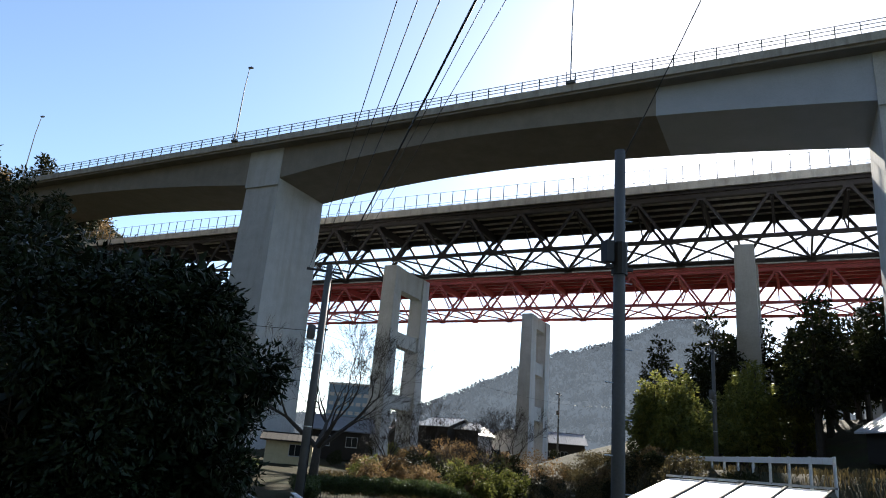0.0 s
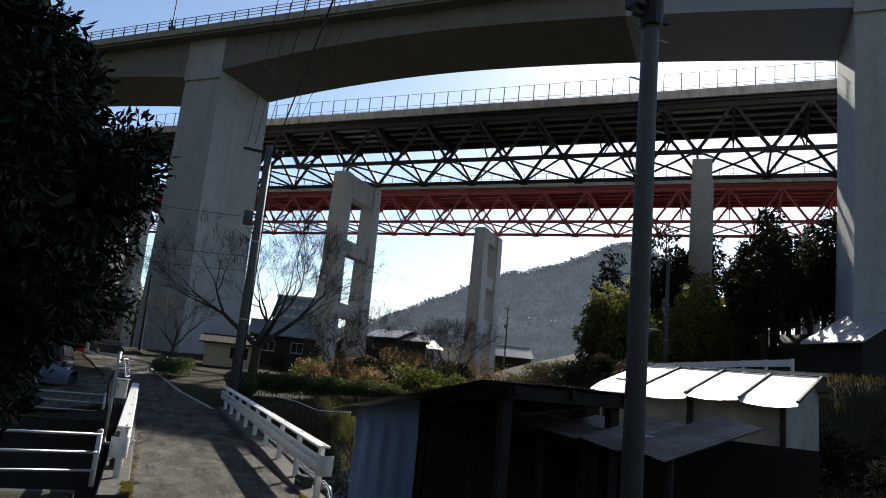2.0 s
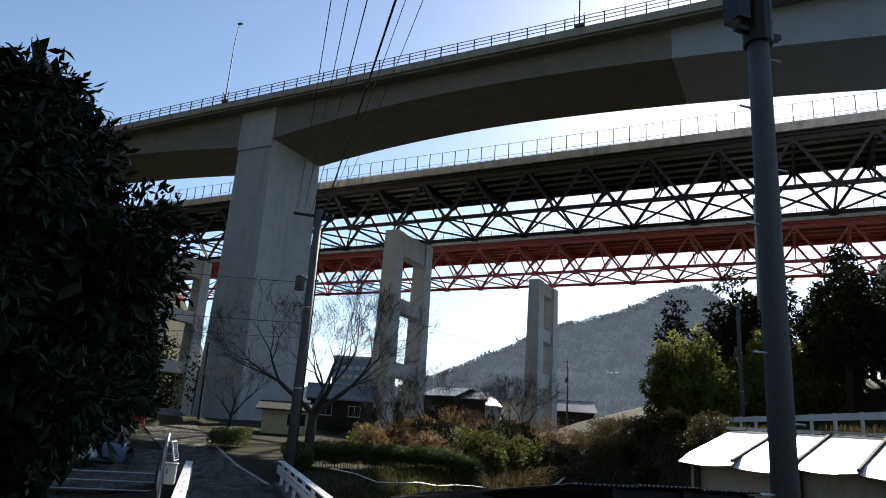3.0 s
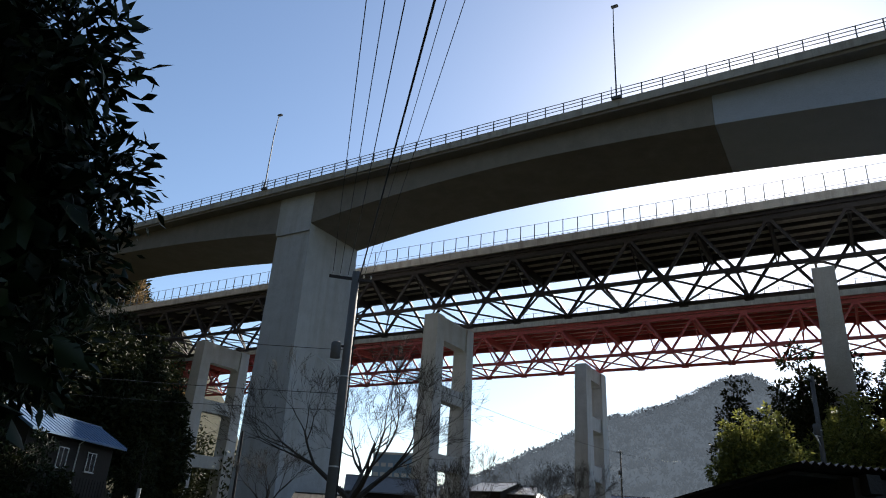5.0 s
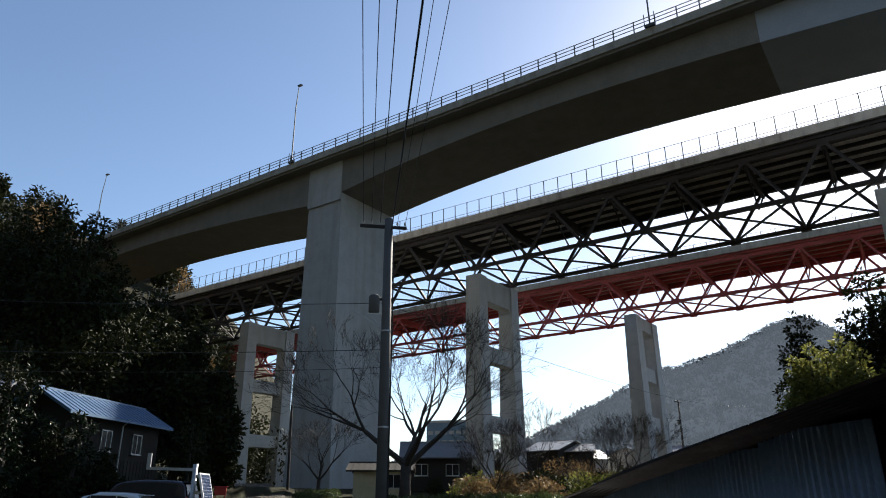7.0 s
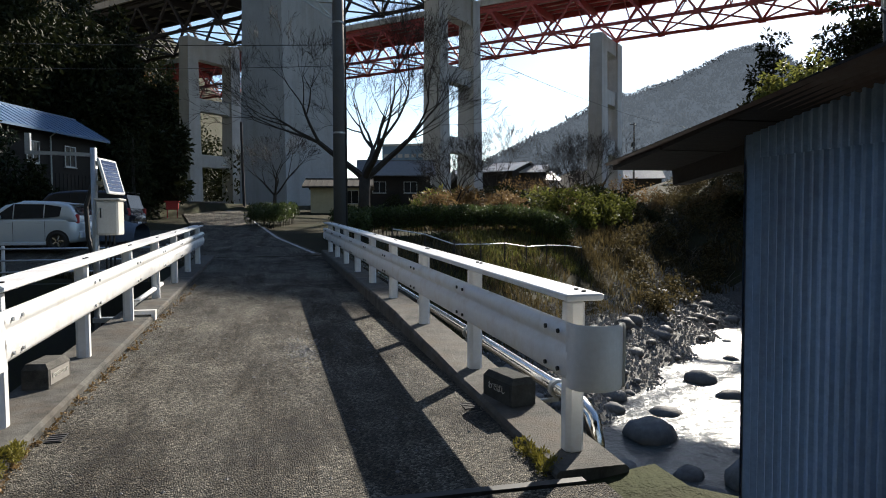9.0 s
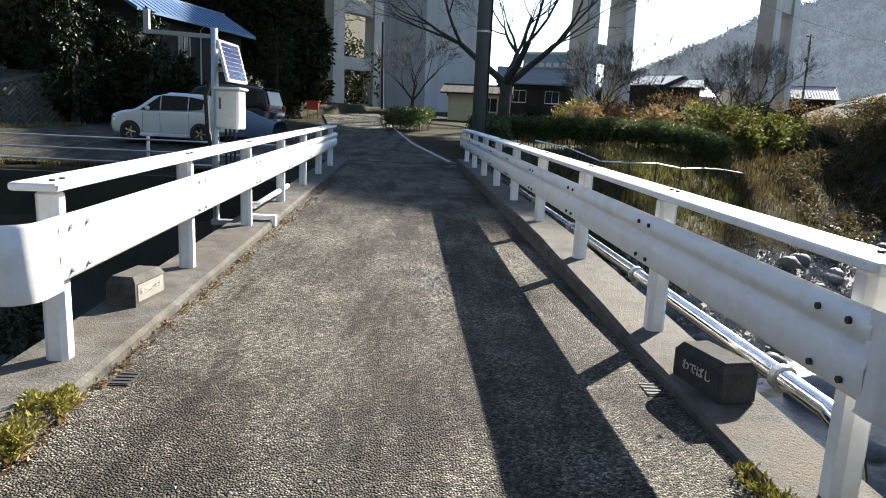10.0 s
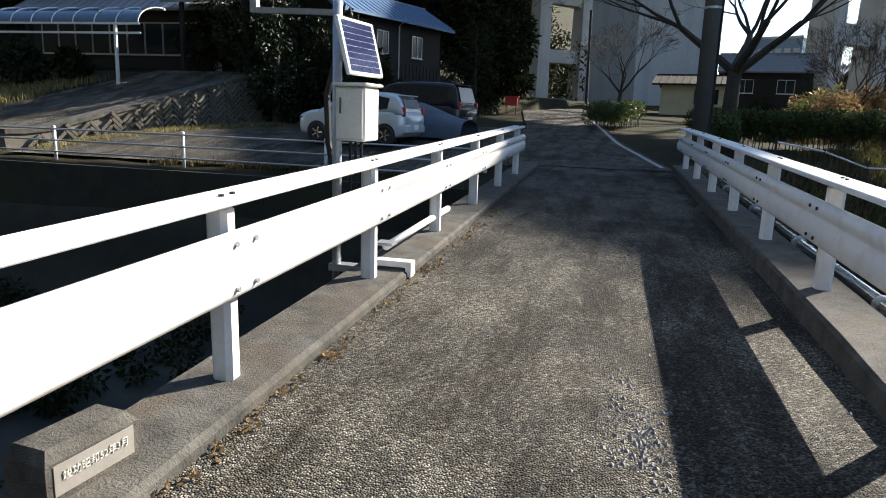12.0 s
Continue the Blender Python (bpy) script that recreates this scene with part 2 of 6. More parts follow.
GRASS = leafy("dry_straw_grass", (0.03, 0.025, 0.011), (0.15, 0.115, 0.05), 0.35, 0.7)
# lit copy of the straw grass: sunshine is put into its lighter colour
GRASS_SUNLIT = leafy("sunlit_pale_grass", (0.1, 0.085, 0.035), (0.38, 0.32, 0.14), 0.4, 0.7)
GRASS_GREEN = leafy("yellow_green_grass", (0.03, 0.038, 0.01), (0.15, 0.15, 0.04), 0.4, 0.6)
HILL = material("hazy_bare_woodland", (0.06, 0.06, 0.062), (0.035, 0.037, 0.04), 0.95, scale=0.02, fine=0.15, bump=0.5, dist=4.0, spec=0.0, stain=(0.03, 0.036, 0.034), stain_amount=0.8, stain_scale=0.008)
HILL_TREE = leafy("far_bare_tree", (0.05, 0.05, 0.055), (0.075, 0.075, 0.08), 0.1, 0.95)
TOWN_BLUE = material("blue_grey_facade", (0.2, 0.3, 0.38), (0.16, 0.25, 0.33), 0.3, bump=0, scale=0.2)
# mossy wall colour taken near black: the deep shade of the channel is painted in
WALL_SHADE = material("shade_dark_mossy_wall", (0.035, 0.034, 0.027), (0.015, 0.016, 0.012), 0.8, scale=2, fine=25, bump=0.4, stain=(0.03, 0.04, 0.015), stain_amount=0.7, stain_scale=1.5)
# aerial haze put into the mountain material as a faint bluish glow
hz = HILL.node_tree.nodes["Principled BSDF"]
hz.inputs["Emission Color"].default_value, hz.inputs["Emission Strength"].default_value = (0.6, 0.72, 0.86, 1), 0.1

# ---- mesh tools ----
class Shape:
    """Gathers plain geometry for one mesh."""
    def __init__(self):
        self.v, self.f = [], []

    def add(self, verts, faces):
        k = len(self.v)
        self.v.extend(tuple(p) for p in verts)
        self.f.extend(tuple(i + k for i in f) for f in faces)
        return self

    def box(self, x0, x1, y0, y1, z0, z1, m=None):
        c = [(x, y, z) for z in (z0, z1) for y in (y0, y1) for x in (x0, x1)]
        if m is not None:
            c = [m @ Vector(p) for p in c]
        return self.add(c, [(0, 2, 3, 1), (4, 5, 7, 6), (0, 1, 5, 4), (2, 6, 7, 3), (0, 4, 6, 2), (1, 3, 7, 5)])

    def chamfer(self, x0, x1, y0, y1, z0, z1, r=0.01, m=None):
        """A box with its upright and top edges cut by r."""
        ring = [(x0 + r, y0), (x1 - r, y0), (x1, y0 + r), (x1, y1 - r), (x1 - r, y1), (x0 + r, y1), (x0, y1 - r), (x0, y0 + r)]
        cx, cy = (x0 + x1) / 2, (y0 + y1) / 2
        def inset(p):
            return (p[0] + (r if p[0] < cx else -r), p[1] + (r if p[1] < cy else -r))
        rings = [[(*inset(p), z0) for p in ring], [(*p, z0 + r) for p in ring], [(*p, z1 - r) for p in ring], [(*inset(p), z1) for p in ring]]
        pts = [p for q in rings for p in q]
        if m is not None:
            pts = [m @ Vector(p) for p in pts]
        fs = [tuple(range(7, -1, -1)), tuple(range(24, 32))]
        for k in range(3):
            fs += [(k * 8 + i, k * 8 + (i + 1) % 8, k * 8 + 8 + (i + 1) % 8, k * 8 + 8 + i) for i in range(8)]
        return self.add(pts, fs)

    def loft(self, rings, caps=True, closed=True):
        """Faces between successive rings of equal length."""
        n = len(rings[0])
        pts = [p for r in rings for p in r]
        fs = []
        for k in range(len(rings) - 1):
            for i in range(n if closed else n - 1):
                j = (i + 1) % n
                fs.append((k * n + i, k * n + j, (k + 1) * n + j, (k + 1) * n + i))
        if caps and closed:
            fs += [tuple(range(n - 1, -1, -1)), tuple(range((len(rings) - 1) * n, len(rings) * n))]
        return self.add(pts, fs)

    def tube(self, pts, radii, n=8, caps=True):
        """A round pipe through pts."""
        pts = [Vector(p) for p in pts]
        if not hasattr(radii, "__len__"):
            radii = [radii] * len(pts)
        rings, side = [], None
        for i, p in enumerate(pts):
            d = (pts[min(i + 1, len(pts) - 1)] - pts[max(i - 1, 0)]).normalized()
            if side is None:
                side = d.orthogonal().normalized()
            side = (side - d * side.dot(d)).normalized() if abs(side.dot(d)) < 0.99 else d.orthogonal().normalized()
            up = d.cross(side)
            rings.append([p + radii[i] * (math.cos(a) * side + math.sin(a) * up) for a in (2 * math.pi * k / n for k in range(n))])
        return self.loft(rings, caps)

    def beam(self, p, q, w, h):
        """A straight square-edged bar from p to q: w wide, h high."""
        p, q = Vector(p), Vector(q)
        d = (q - p).normalized()
        side = d.cross(Vector((0, 0, 1)))
        side = side.normalized() if side.length > 1e-4 else Vector((1, 0, 0))
        up = side.cross(d)
        o = [(-w / 2, -h / 2), (w / 2, -h / 2), (w / 2, h / 2), (-w / 2, h / 2)]
        return self.loft([[c + a * side + b * up for a, b in o] for c in (p, q)])

    def ball(self, c, r, n=8, squash=1.0):
        rings = []
        for k in range(1, n // 2 + 1):
            a = math.pi * k / (n // 2 + 1)
            rings.append([(c[0] + r * math.sin(a) * math.cos(b), c[1] + r * math.sin(a) * math.sin(b), c[2] - r * squash * math.cos(a)) for b in (2 * math.pi * i / n for i in range(n))])
        return self.loft(rings)

    def mesh(self, name, mat, smooth=False):
        me = bpy.data.meshes.new(name)
        me.from_pydata(self.v, [], self.f)
        if mat:
            me.materials.append(mat)
        if smooth:
            me.polygons.foreach_set("use_smooth", [True] * len(me.polygons))
        me.update()
        return me


def part(name, shape, mat, parent=None, label="", m=None, smooth=False):
    """One mesh object, under its thing or part."""
    ob = new(name, shape if isinstance(shape, bpy.types.Mesh) else shape.mesh(name, mat, smooth))
    if m is not None:
        ob.matrix_basis = m
    ob.parent = parent
    if label:
        tagged(ob, label)
    return ob


def thing(name, m, label, category, group="", kind=""):
    """An Empty at the base of a thing."""
    e = new(name)
    e.empty_display_size = 0.2
    e.matrix_basis = m
    return tagged(e, label, category, group, kind)


def rnd(a, b):
    return random.uniform(a, b)

# ---- ground, river, road ----
def smooth(a, b, x):
    t = min(1.0, max(0.0, (x - a) / (b - a)))
    return t * t * (3 - 2 * t)


def road_x(y):
    """Middle of the lane that comes down to the small bridge."""
    return 2.65 - 2.3 * smooth(16, -2, y) - 0.12 * max(0, -y)


def lane_z(y):
    """Height of the lane along the walk."""
    if y < 15.8:
        return -1.71 + 1.76 * (max(0.0, 15.8 - y) / 15.8) ** 1.9
    if y < 33:
        return -1.71 + 0.02 * max(0.0, y - 16.5)
    return -1.38 + 0.048 * min(70.0, y - 33)


def channel(x, y):
    """Signed distance across the stream: 0 in its middle."""
    if x < 5:
        return y - 24.4
    return (y - 22.4 - 0.95 * (x - 5)) / (1 + 0.35 * min(1, (x - 5) / 4))


def wall_x(y):
    """Line of the block retaining wall beside the house ramp."""
    return -14.6 + 0.37 * (y - 34)


def ground_z(x, y):
    c = channel(x, y)
    near = lane_z(min(y, 15.8))
    if x > 4.2:
        near += (-1.62 - near) * smooth(4.2, 5.2, x)
        near += 4.2 * smooth(26, 32, x) + min(7.0, 0.32 * max(0.0, x - 44)) * smooth(28, 44, y)
    far = lane_z(max(y, 31.0))
    far -= 0.4 * smooth(0.6, -2, x) * smooth(38, 32, y)
    terrace = -1.5 + 2.6 * min(1.0, max(0.0, (y - 33.6) / 9.4))
    far += (terrace - far) * smooth(wall_x(y) - 0.05, wall_x(y) - 0.45, x) * smooth(31, 33, y)
    far += 0.5 * max(0.0, -x - 9 - 0.2 * max(0, 75 - y)) * smooth(50, 66, y)
    far += 0.42 * max(0.0, y - 100) * smooth(-6, -40, x)
    far += (2.65 + 0.013 * (y - 40) - far) * smooth(-6.3, -1.0, x - 33.3 - 0.366 * (y - 40)) * smooth(130, 100, y)
    far += 0.3 * max(0.0, x - 42 - 0.25 * max(0, y - 60)) * smooth(170, 90, y)
    far = min(far, 60)
    z = near + (far - near) * smooth(-2, 2, c)
    bed = -5.6 + 0.12 * math.sin(x * 1.3 + y * 0.7) + 1.25 * smooth(-1.3, 3.2, c) * smooth(6, 9, x) + 0.75 * smooth(-3.3, -4.4, c) * smooth(6, 9, x)
    wall = smooth(7.0, 7.7, abs(c)) if x < 4.9 else (1 - smooth(0.0, 1.4, y - 15.45 - 0.95 * max(0, x - 9)) if c < 0 else smooth(1.6, 9.5, c))
    if 0.3 < x < 4.95:
        wall = smooth(8.2, 8.4, abs(c))
    if x > 4.95:
        wall = max(wall, smooth(25, 33, x))
    return bed + (z - bed) * wall if abs(c) < 10 else z


def bank_edge(y):
    """Line of the road that runs along the top of the steep bank."""
    return 33.3 + 0.366 * (y - 40)


def axis(lo, hi, fine_lo, fine_hi, step, grow=1.16):
    a = [fine_lo + step * i for i in range(int((fine_hi - fine_lo) / step) + 1)]
    d = step
    while a[-1] < hi:
        d *= grow
        a.append(a[-1] + d)
    d = step
    while a[0] > lo:
        d *= grow
        a.insert(0, a[0] - d)
    return a


gx, gy = axis(-2200, 2200, -12, 26, 0.35), axis(-300, 3000, -4, 46, 0.35)
sh = Shape()
sh.v = [(x, y, ground_z(x, y) - 0.05 + (0.05 * noise.noise((x * 0.8, y * 0.8, 0)) if not -3 < x - road_x(y) < 3 else 0)) for y in gy for x in gx]
nx = len(gx)
sh.f = [(j * nx + i, j * nx + i + 1, (j + 1) * nx + i + 1, (j + 1) * nx + i) for j in range(len(gy) - 1) for i in range(nx - 1)]
ground = part("ground", sh, EARTH, smooth=True)
ground.data.materials.append(RIVERBED)
ground.data.materials.append(WALL_SHADE)
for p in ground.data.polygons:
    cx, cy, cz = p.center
    # left of the bridge the low bed gets the shade-dark colour, not gravel
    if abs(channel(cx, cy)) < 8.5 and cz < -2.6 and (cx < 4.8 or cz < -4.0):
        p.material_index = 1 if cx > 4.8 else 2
tagged(ground, "dry grassy valley ground cut by a stony stream bed", "ground", kind="structure")


def strip(ys, left, right, lift, thick=0.0):
    """A road sheet between two edges that follows the ground."""
    s = Shape()
    rows = []
    for y in ys:
        xl, xr = left(y), right(y)
        rows.append([(xl + (xr - xl) * k / 8, y, lane_z(y) + lift) for k in range(9)])
    return s.loft(rows, caps=False, closed=False)


road = part("road", strip([-40 + i for i in range(56)] + [15.78], lambda y: road_x(y) - 1.75, lambda y: road_x(y) + 1.75, 0.0), ASPHALT)
tagged(road, "worn grey asphalt lane sloping down to the bridge", "road", kind="structure")
def far_edge(y):
    """Right edge of the lane beyond the bridge, which bends away upstream."""
    return 4.1 - 0.17 * min(7.0, y - 33) - 0.1 * max(0.0, y - 40)


road_far = part("road", strip([32.95 + 1.5 * i for i in range(46)], lambda y: 0.9 - 0.15 * (y - 33), far_edge, 0.02), ASPHALT)
tagged(road_far, "asphalt lane running on beyond the bridge", "road", kind="structure")


parking = Shape()
rows = []
for i in range(15):
    y = 32.6 + 0.9 * i
    rows.append([(max(-15.5, wall_x(max(y, 34)) + 0.3) + (0.95 - max(-15.5, wall_x(max(y, 34)) + 0.3)) * k / 14, y, ground_z(max(-15.5, wall_x(max(y, 34)) + 0.3) + (0.95 - max(-15.5, wall_x(max(y, 34)) + 0.3)) * k / 14, y) + 0.03) for k in range(15)])
tagged(part("pavement", parking.loft(rows, caps=False, closed=False), ASPHALT), "grey asphalt car park beside the lane", "pavement", kind="structure")
ramp = Shape().loft([[(wall_x(y) - 0.5 - 4.9 * k / 8, y, ground_z(wall_x(y) - 0.6 - 4.9 * k / 8, y) + 0.04) for k in range(9)] for y in [32.8 + 0.6 * i for i in range(19)]], caps=False, closed=False)
tagged(part("road", ramp, ASPHALT), "asphalt ramp climbing to the house", "road", kind="structure")

WATER = bpy.data.materials.new("stream_water")
WATER.use_nodes = True
wt = WATER.node_tree
wb = wt.nodes["Principled BSDF"]
wb.inputs["Base Color"].default_value = (0.05, 0.06, 0.06, 1)
wb.inputs["Roughness"].default_value = 0.34
wno, wco, wbp = wt.nodes.new("ShaderNodeTexNoise"), wt.nodes.new("ShaderNodeTexCoord"), wt.nodes.new("ShaderNodeBump")
wno.inputs["Scale"].default_value, wno.inputs["Detail"].default_value = 2.6, 5
wbp.inputs["Strength"].default_value, wbp.inputs["Distance"].default_value = 0.8, 0.1
wt.links.new(wco.outputs["Object"], wno.inputs["Vector"]), wt.links.new(wno.outputs["Fac"], wbp.inputs["Height"]), wt.links.new(wbp.outputs["Normal"], wb.inputs["Normal"])
wat = Shape().loft([[(x, (22.4 + 0.95 * (x - 5) if x > 5 else 23.6) + c * (1 + 0.35 * min(1, max(0, (x - 5) / 4))), -5.3 + 0.035 * noise.noise((x * 1.7, c * 2.3, 3))) for c in [-6.4 + 0.4 * k for k in range(23)]] for x in [1.2 + 0.5 * i for i in range(62)]], caps=False, closed=False)
tagged(part("water", wat, WATER, smooth=True), "shallow glittering stream running over stones", "stream", kind="structure")

LINE_PAINT = material("worn_white_road_paint", (0.6, 0.59, 0.56), (0.35, 0.34, 0.32), 0.8, scale=8, fine=60, bump=0.2, stain=(0.1, 0.1, 0.095), stain_amount=0.8, stain_scale=6)
edge = Shape().loft([[(far_edge(y) - 0.24, y, lane_z(y) + 0.026), (far_edge(y) - 0.12, y, lane_z(y) + 0.026)] for y in [33.6 + i for i in range(22)]], caps=False, closed=False)
tagged(part("road_marking", edge, LINE_PAINT), "worn white edge line on the lane", "road marking", kind="structure")

# ---- small road bridge ----
BX0, BX1, BY0, BY1, DECK = 0.66, 4.62, 15.85, 33.0, -1.71
SKEW = 0.65                           # degrees by which the bridge turns off the lane
RISE = 0.02                          # the deck climbs a little towards its far end


def deck_z(y):
    return DECK + RISE * (y - 16.5)


bridge = thing("road_bridge", pose(2.64, 16.5, DECK, math.degrees(RISE), 0, SKEW) @ pose(-2.64, -16.5, -DECK), "short concrete road bridge with white steel guardrails", "bridge", kind="structure")
part("deck_surface", Shape().box(1.16, 4.22, BY0, BY1, DECK - 0.12, DECK + 0.0), ASPHALT, bridge, "coarse worn asphalt deck")
part("deck_slab", Shape().box(BX0 + 0.05, BX1 - 0.05, BY0, BY1, DECK - 0.62, DECK - 0.124), KERB, bridge)
def kerb(x0, x1, height):
    """A chamfered kerb whose top follows height(y), in cast lengths."""
    r = 0.025
    rings = []
    for y in [BY0 + 0.05 + (BY1 - BY0 - 0.05) * k / 40 for k in range(41)]:
        z = DECK + height(y)
        wob = 0.006 * noise.noise((x0, y * 1.3, 0))
        rings.append([(x0 + wob, y, DECK - 0.3), (x1 + wob, y, DECK - 0.3), (x1 + wob, y, z - r), (x1 + wob - r, y, z + wob), (x0 + wob + r, y, z + wob), (x0 + wob, y, z - r)])
    return Shape().loft(rings)


def kerb_rise(y):
    """The stream-side kerb stands higher towards the middle of the bridge."""
    return 0.045 + 0.135 * smooth(15.5, 22.5, y)


part("kerb", kerb(BX0, 1.16, lambda y: 0.07), KERB, bridge, "stained concrete kerb")
part("kerb", kerb(4.17, BX1, kerb_rise), KERB, bridge, "high stained concrete kerb with rusty wet patches")
for y0, y1 in ((15.3, 15.85), (33.0, 33.7)):
    part("abutment", Shape().box(BX0 - 0.4, BX1 + 0.4, y0, y1, -6.2, DECK - 0.13), KERB, bridge)


def w_beam(y0, y1, x, side, z0):
    """Deep rounded guardrail beam: two ribs, with a flared curl at the near end."""
    prof = [(0, 0.0), (0.03, 0.012), (0.045, 0.04), (0.05, 0.13), (0.045, 0.175), (0.022, 0.2), (0.022, 0.215), (0.045, 0.24), (0.05, 0.28), (0.035, 0.315), (0.0, 0.33)]
    rings = []
    for y in [y0 + (y1 - y0) * k / 24 for k in range(25)]:
        out = [(x + side * d, y, z0 + h) for d, h in prof]
        back = [(x + side * (d - 0.012), y, z0 + h) for d, h in reversed(prof)]
        rings.append(out + back)
    return Shape().loft(rings, caps=False)


def curl(y, x, side, z0, reach):
    """End wing: the beam flattened and rolled back round the first post."""
    s = Shape()
    outer = [(x + side * 0.045, y)] + [(x + side * (0.045 - 0.15 * (1 - math.cos(a))), y - reach - 0.13 * math.sin(a)) for a in [math.pi * k / 8 for k in range(9)]] + [(x - side * 0.255, y - 0.12)]
    inner = [(px - side * 0.0, py + 0.0) for px, py in outer]
    rings = []
    for z in (z0 - 0.02, z0, z0 + 0.17, z0 + 0.33, z0 + 0.35):
        e = 0.012 if z in (z0 - 0.02, z0 + 0.35) else 0
        rings.append([(px, py + e, z) for px, py in outer])
    s.loft(rings, caps=False, closed=False)
    s.loft([[(a - side * 0.012, b + 0.006, c) for a, b, c in r] for r in rings], caps=False, closed=False)
    return s


def guardrail(x, side, ys, y_end, label, turn):
    """White bridge rail: square posts, a deep beam on the lane side, a flat top plate, bolts and joints."""
    g = thing("guardrail", pose(x, ys[0], deck_z(ys[0]) + 0.09, math.degrees(RISE), 0, turn), label, "guardrail", "guardrails of the bridge")
    def loc(y):
        return y - ys[0]
    post = Shape().chamfer(-0.058, 0.058, -0.058, 0.058, -0.06, 0.88, 0.026).mesh("post", RAIL_WHITE)
    bolt = Shape().tube([(0, 0, 0), (side * 0.012, 0, 0)], 0.014, 8).mesh("bolt", BLACK if side < 0 else GALV)
    cap_bolt = Shape().tube([(0, 0, 0), (0, 0, 0.01)], 0.014, 8).mesh("bolt", BLACK)
    for i, y in enumerate(ys):
        part("post", post, None, g, m=pose(0, loc(y), 0))
        for dy in (-0.09, 0.09):
            for h in (0.485, 0.705):
                part("bolt", bolt, None, g, m=pose(side * 0.135, loc(y) + dy, h))
    part("beam", w_beam(loc(ys[0]) - 0.2, loc(y_end), side * 0.085, side, 0.425), RAIL_WHITE, g, "deep white two-ribbed beam", smooth=True)
    part("end_wing", curl(loc(ys[0]) - 0.18, side * 0.085, side, 0.42, 0.19 if side > 0 else 0.06), RAIL_WHITE, g, "rounded white end wing", smooth=True)
    part("top_plate", Shape().chamfer(-0.118, 0.118, loc(ys[0]) - 0.16, loc(y_end), 0.882, 0.922, 0.008), RAIL_WHITE, g, "flat white top plate with rust along its edge")
    for k in range(len(ys)):
        for dy in (-0.05, 0.05):
            part("bolt", cap_bolt, None, g, m=pose(0.04, loc(ys[k]) + dy, 0.922))
    return g


guardrail(0.9, 1, [17.4 + 2.13 * i for i in range(7)], 30.5, "long white steel guardrail along the upstream kerb", 0.45)
guardrail(4.395, -1, [16.2 + 1.99 * i for i in range(9)], 33.0, "white steel guardrail with a chipped end wing beside the stream", 0.75)

# ---- motorway viaducts: local x along them, local y away ----
VIA = pose(3.4, 86.3, 0, 0, 0, -45)


def via(u, v, z=0):
    return VIA @ Vector((u, v, z))


def soffit_z(u):
    d = (u + 2.7) % 72.4 - 30.7
    return 37.2 - (2.3 * (-d / 30.7) ** 2 if d < 0 else 2.7 * (d / 41.7) ** 1.7)


box_bridge = thing("concrete_viaduct", VIA, "tall haunched concrete box-girder viaduct carrying a motorway", "viaduct")
J = 48.0
def girder(u0, u1):
    s = Shape()
    rings = []
    n = max(2, int((u1 - u0) / 2))
    for k in range(n + 1):
        u = u0 + (u1 - u0) * k / n
        zb = soffit_z(u)
        rings.append([(u, 0, zb), (u, 9.75, zb), (u, 9.75, 39.6), (u, 0, 39.6)])
    return s.loft(rings)
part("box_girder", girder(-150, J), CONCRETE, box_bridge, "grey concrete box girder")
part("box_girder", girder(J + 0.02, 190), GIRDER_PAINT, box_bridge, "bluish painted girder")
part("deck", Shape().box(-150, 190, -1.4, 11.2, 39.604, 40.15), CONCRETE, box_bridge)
for v0 in (-1.62, 11.0):
    part("cornice", Shape().box(-150, 190, v0, v0 + 0.42, 39.9, 40.75), CORNICE, box_bridge)
rp = Shape().box(-0.05, 0.05, -0.05, 0.05, 0, 1.35).mesh("rail_post", STEEL_GREY)
for i in range(150):
    part("rail_post", rp, None, box_bridge, m=pose(-132 + 2.0 * i, -1.42, 40.75))
for h in (0.55, 0.95, 1.33):
    part("rail", Shape().box(-150, 190, -1.45, -1.39, 40.75 + h - 0.03, 40.75 + h + 0.03), STEEL_GREY, box_bridge)


def pier(u0, u1, base):
    s = Shape()
    rings = []
    for z, e in ((base - 3, 0.9), (base + 8, 0.55), (20, 0.2), (soffit_z((u0 + u1) / 2) + 1.0, 0.0)):
        rings.append([(u0 - e, 0.1 - e * 0.3, z), (u1 + e, 0.1 - e * 0.3, z), (u1 + e, 9.7, z), (u0 - e, 9.7, z)])
    return s.loft(rings)
for k, (u0, u1) in enumerate(((-77.9, -72.4), (-5.5, 0.0), (66.9, 72.4), (139.3, 144.8))):
    part("pier", pier(u0, u1, 0), CONCRETE_PIER, box_bridge, "massive rectangular concrete pier")
    part("pier_head", Shape().box(u0 - 0.08, u1 + 0.08, -0.12, 0.0, soffit_z(-2.7) - 0.6, 39.58), CONCRETE_PIER, box_bridge)


def highway_lamp(u, v, z):
    lamp = thing("street_lamp", VIA @ pose(u, v, z), "slim grey motorway lamp post on the viaduct rail", "street lamp", "lamps on the viaduct")
    part("pole", Shape().tube([(0, 0, 0), (0, 0, 8), (0, 0.25, 11.5)], [0.09, 0.07, 0.05], 6), STEEL_GREY, lamp)
    part("lamp_head", Shape().chamfer(-0.22, 0.5, 0.1, 0.5, 11.45, 11.62, 0.03), STEEL_GREY, lamp)
    part("bracket", Shape().box(-0.5, 0.5, -0.15, 0.1, -0.2, 0.08).box(-0.5, -0.44, -0.1, -0.04, 0.08, 1.3).box(0.44, 0.5, -0.1, -0.04, 0.08, 1.3), STEEL_GREY, lamp)
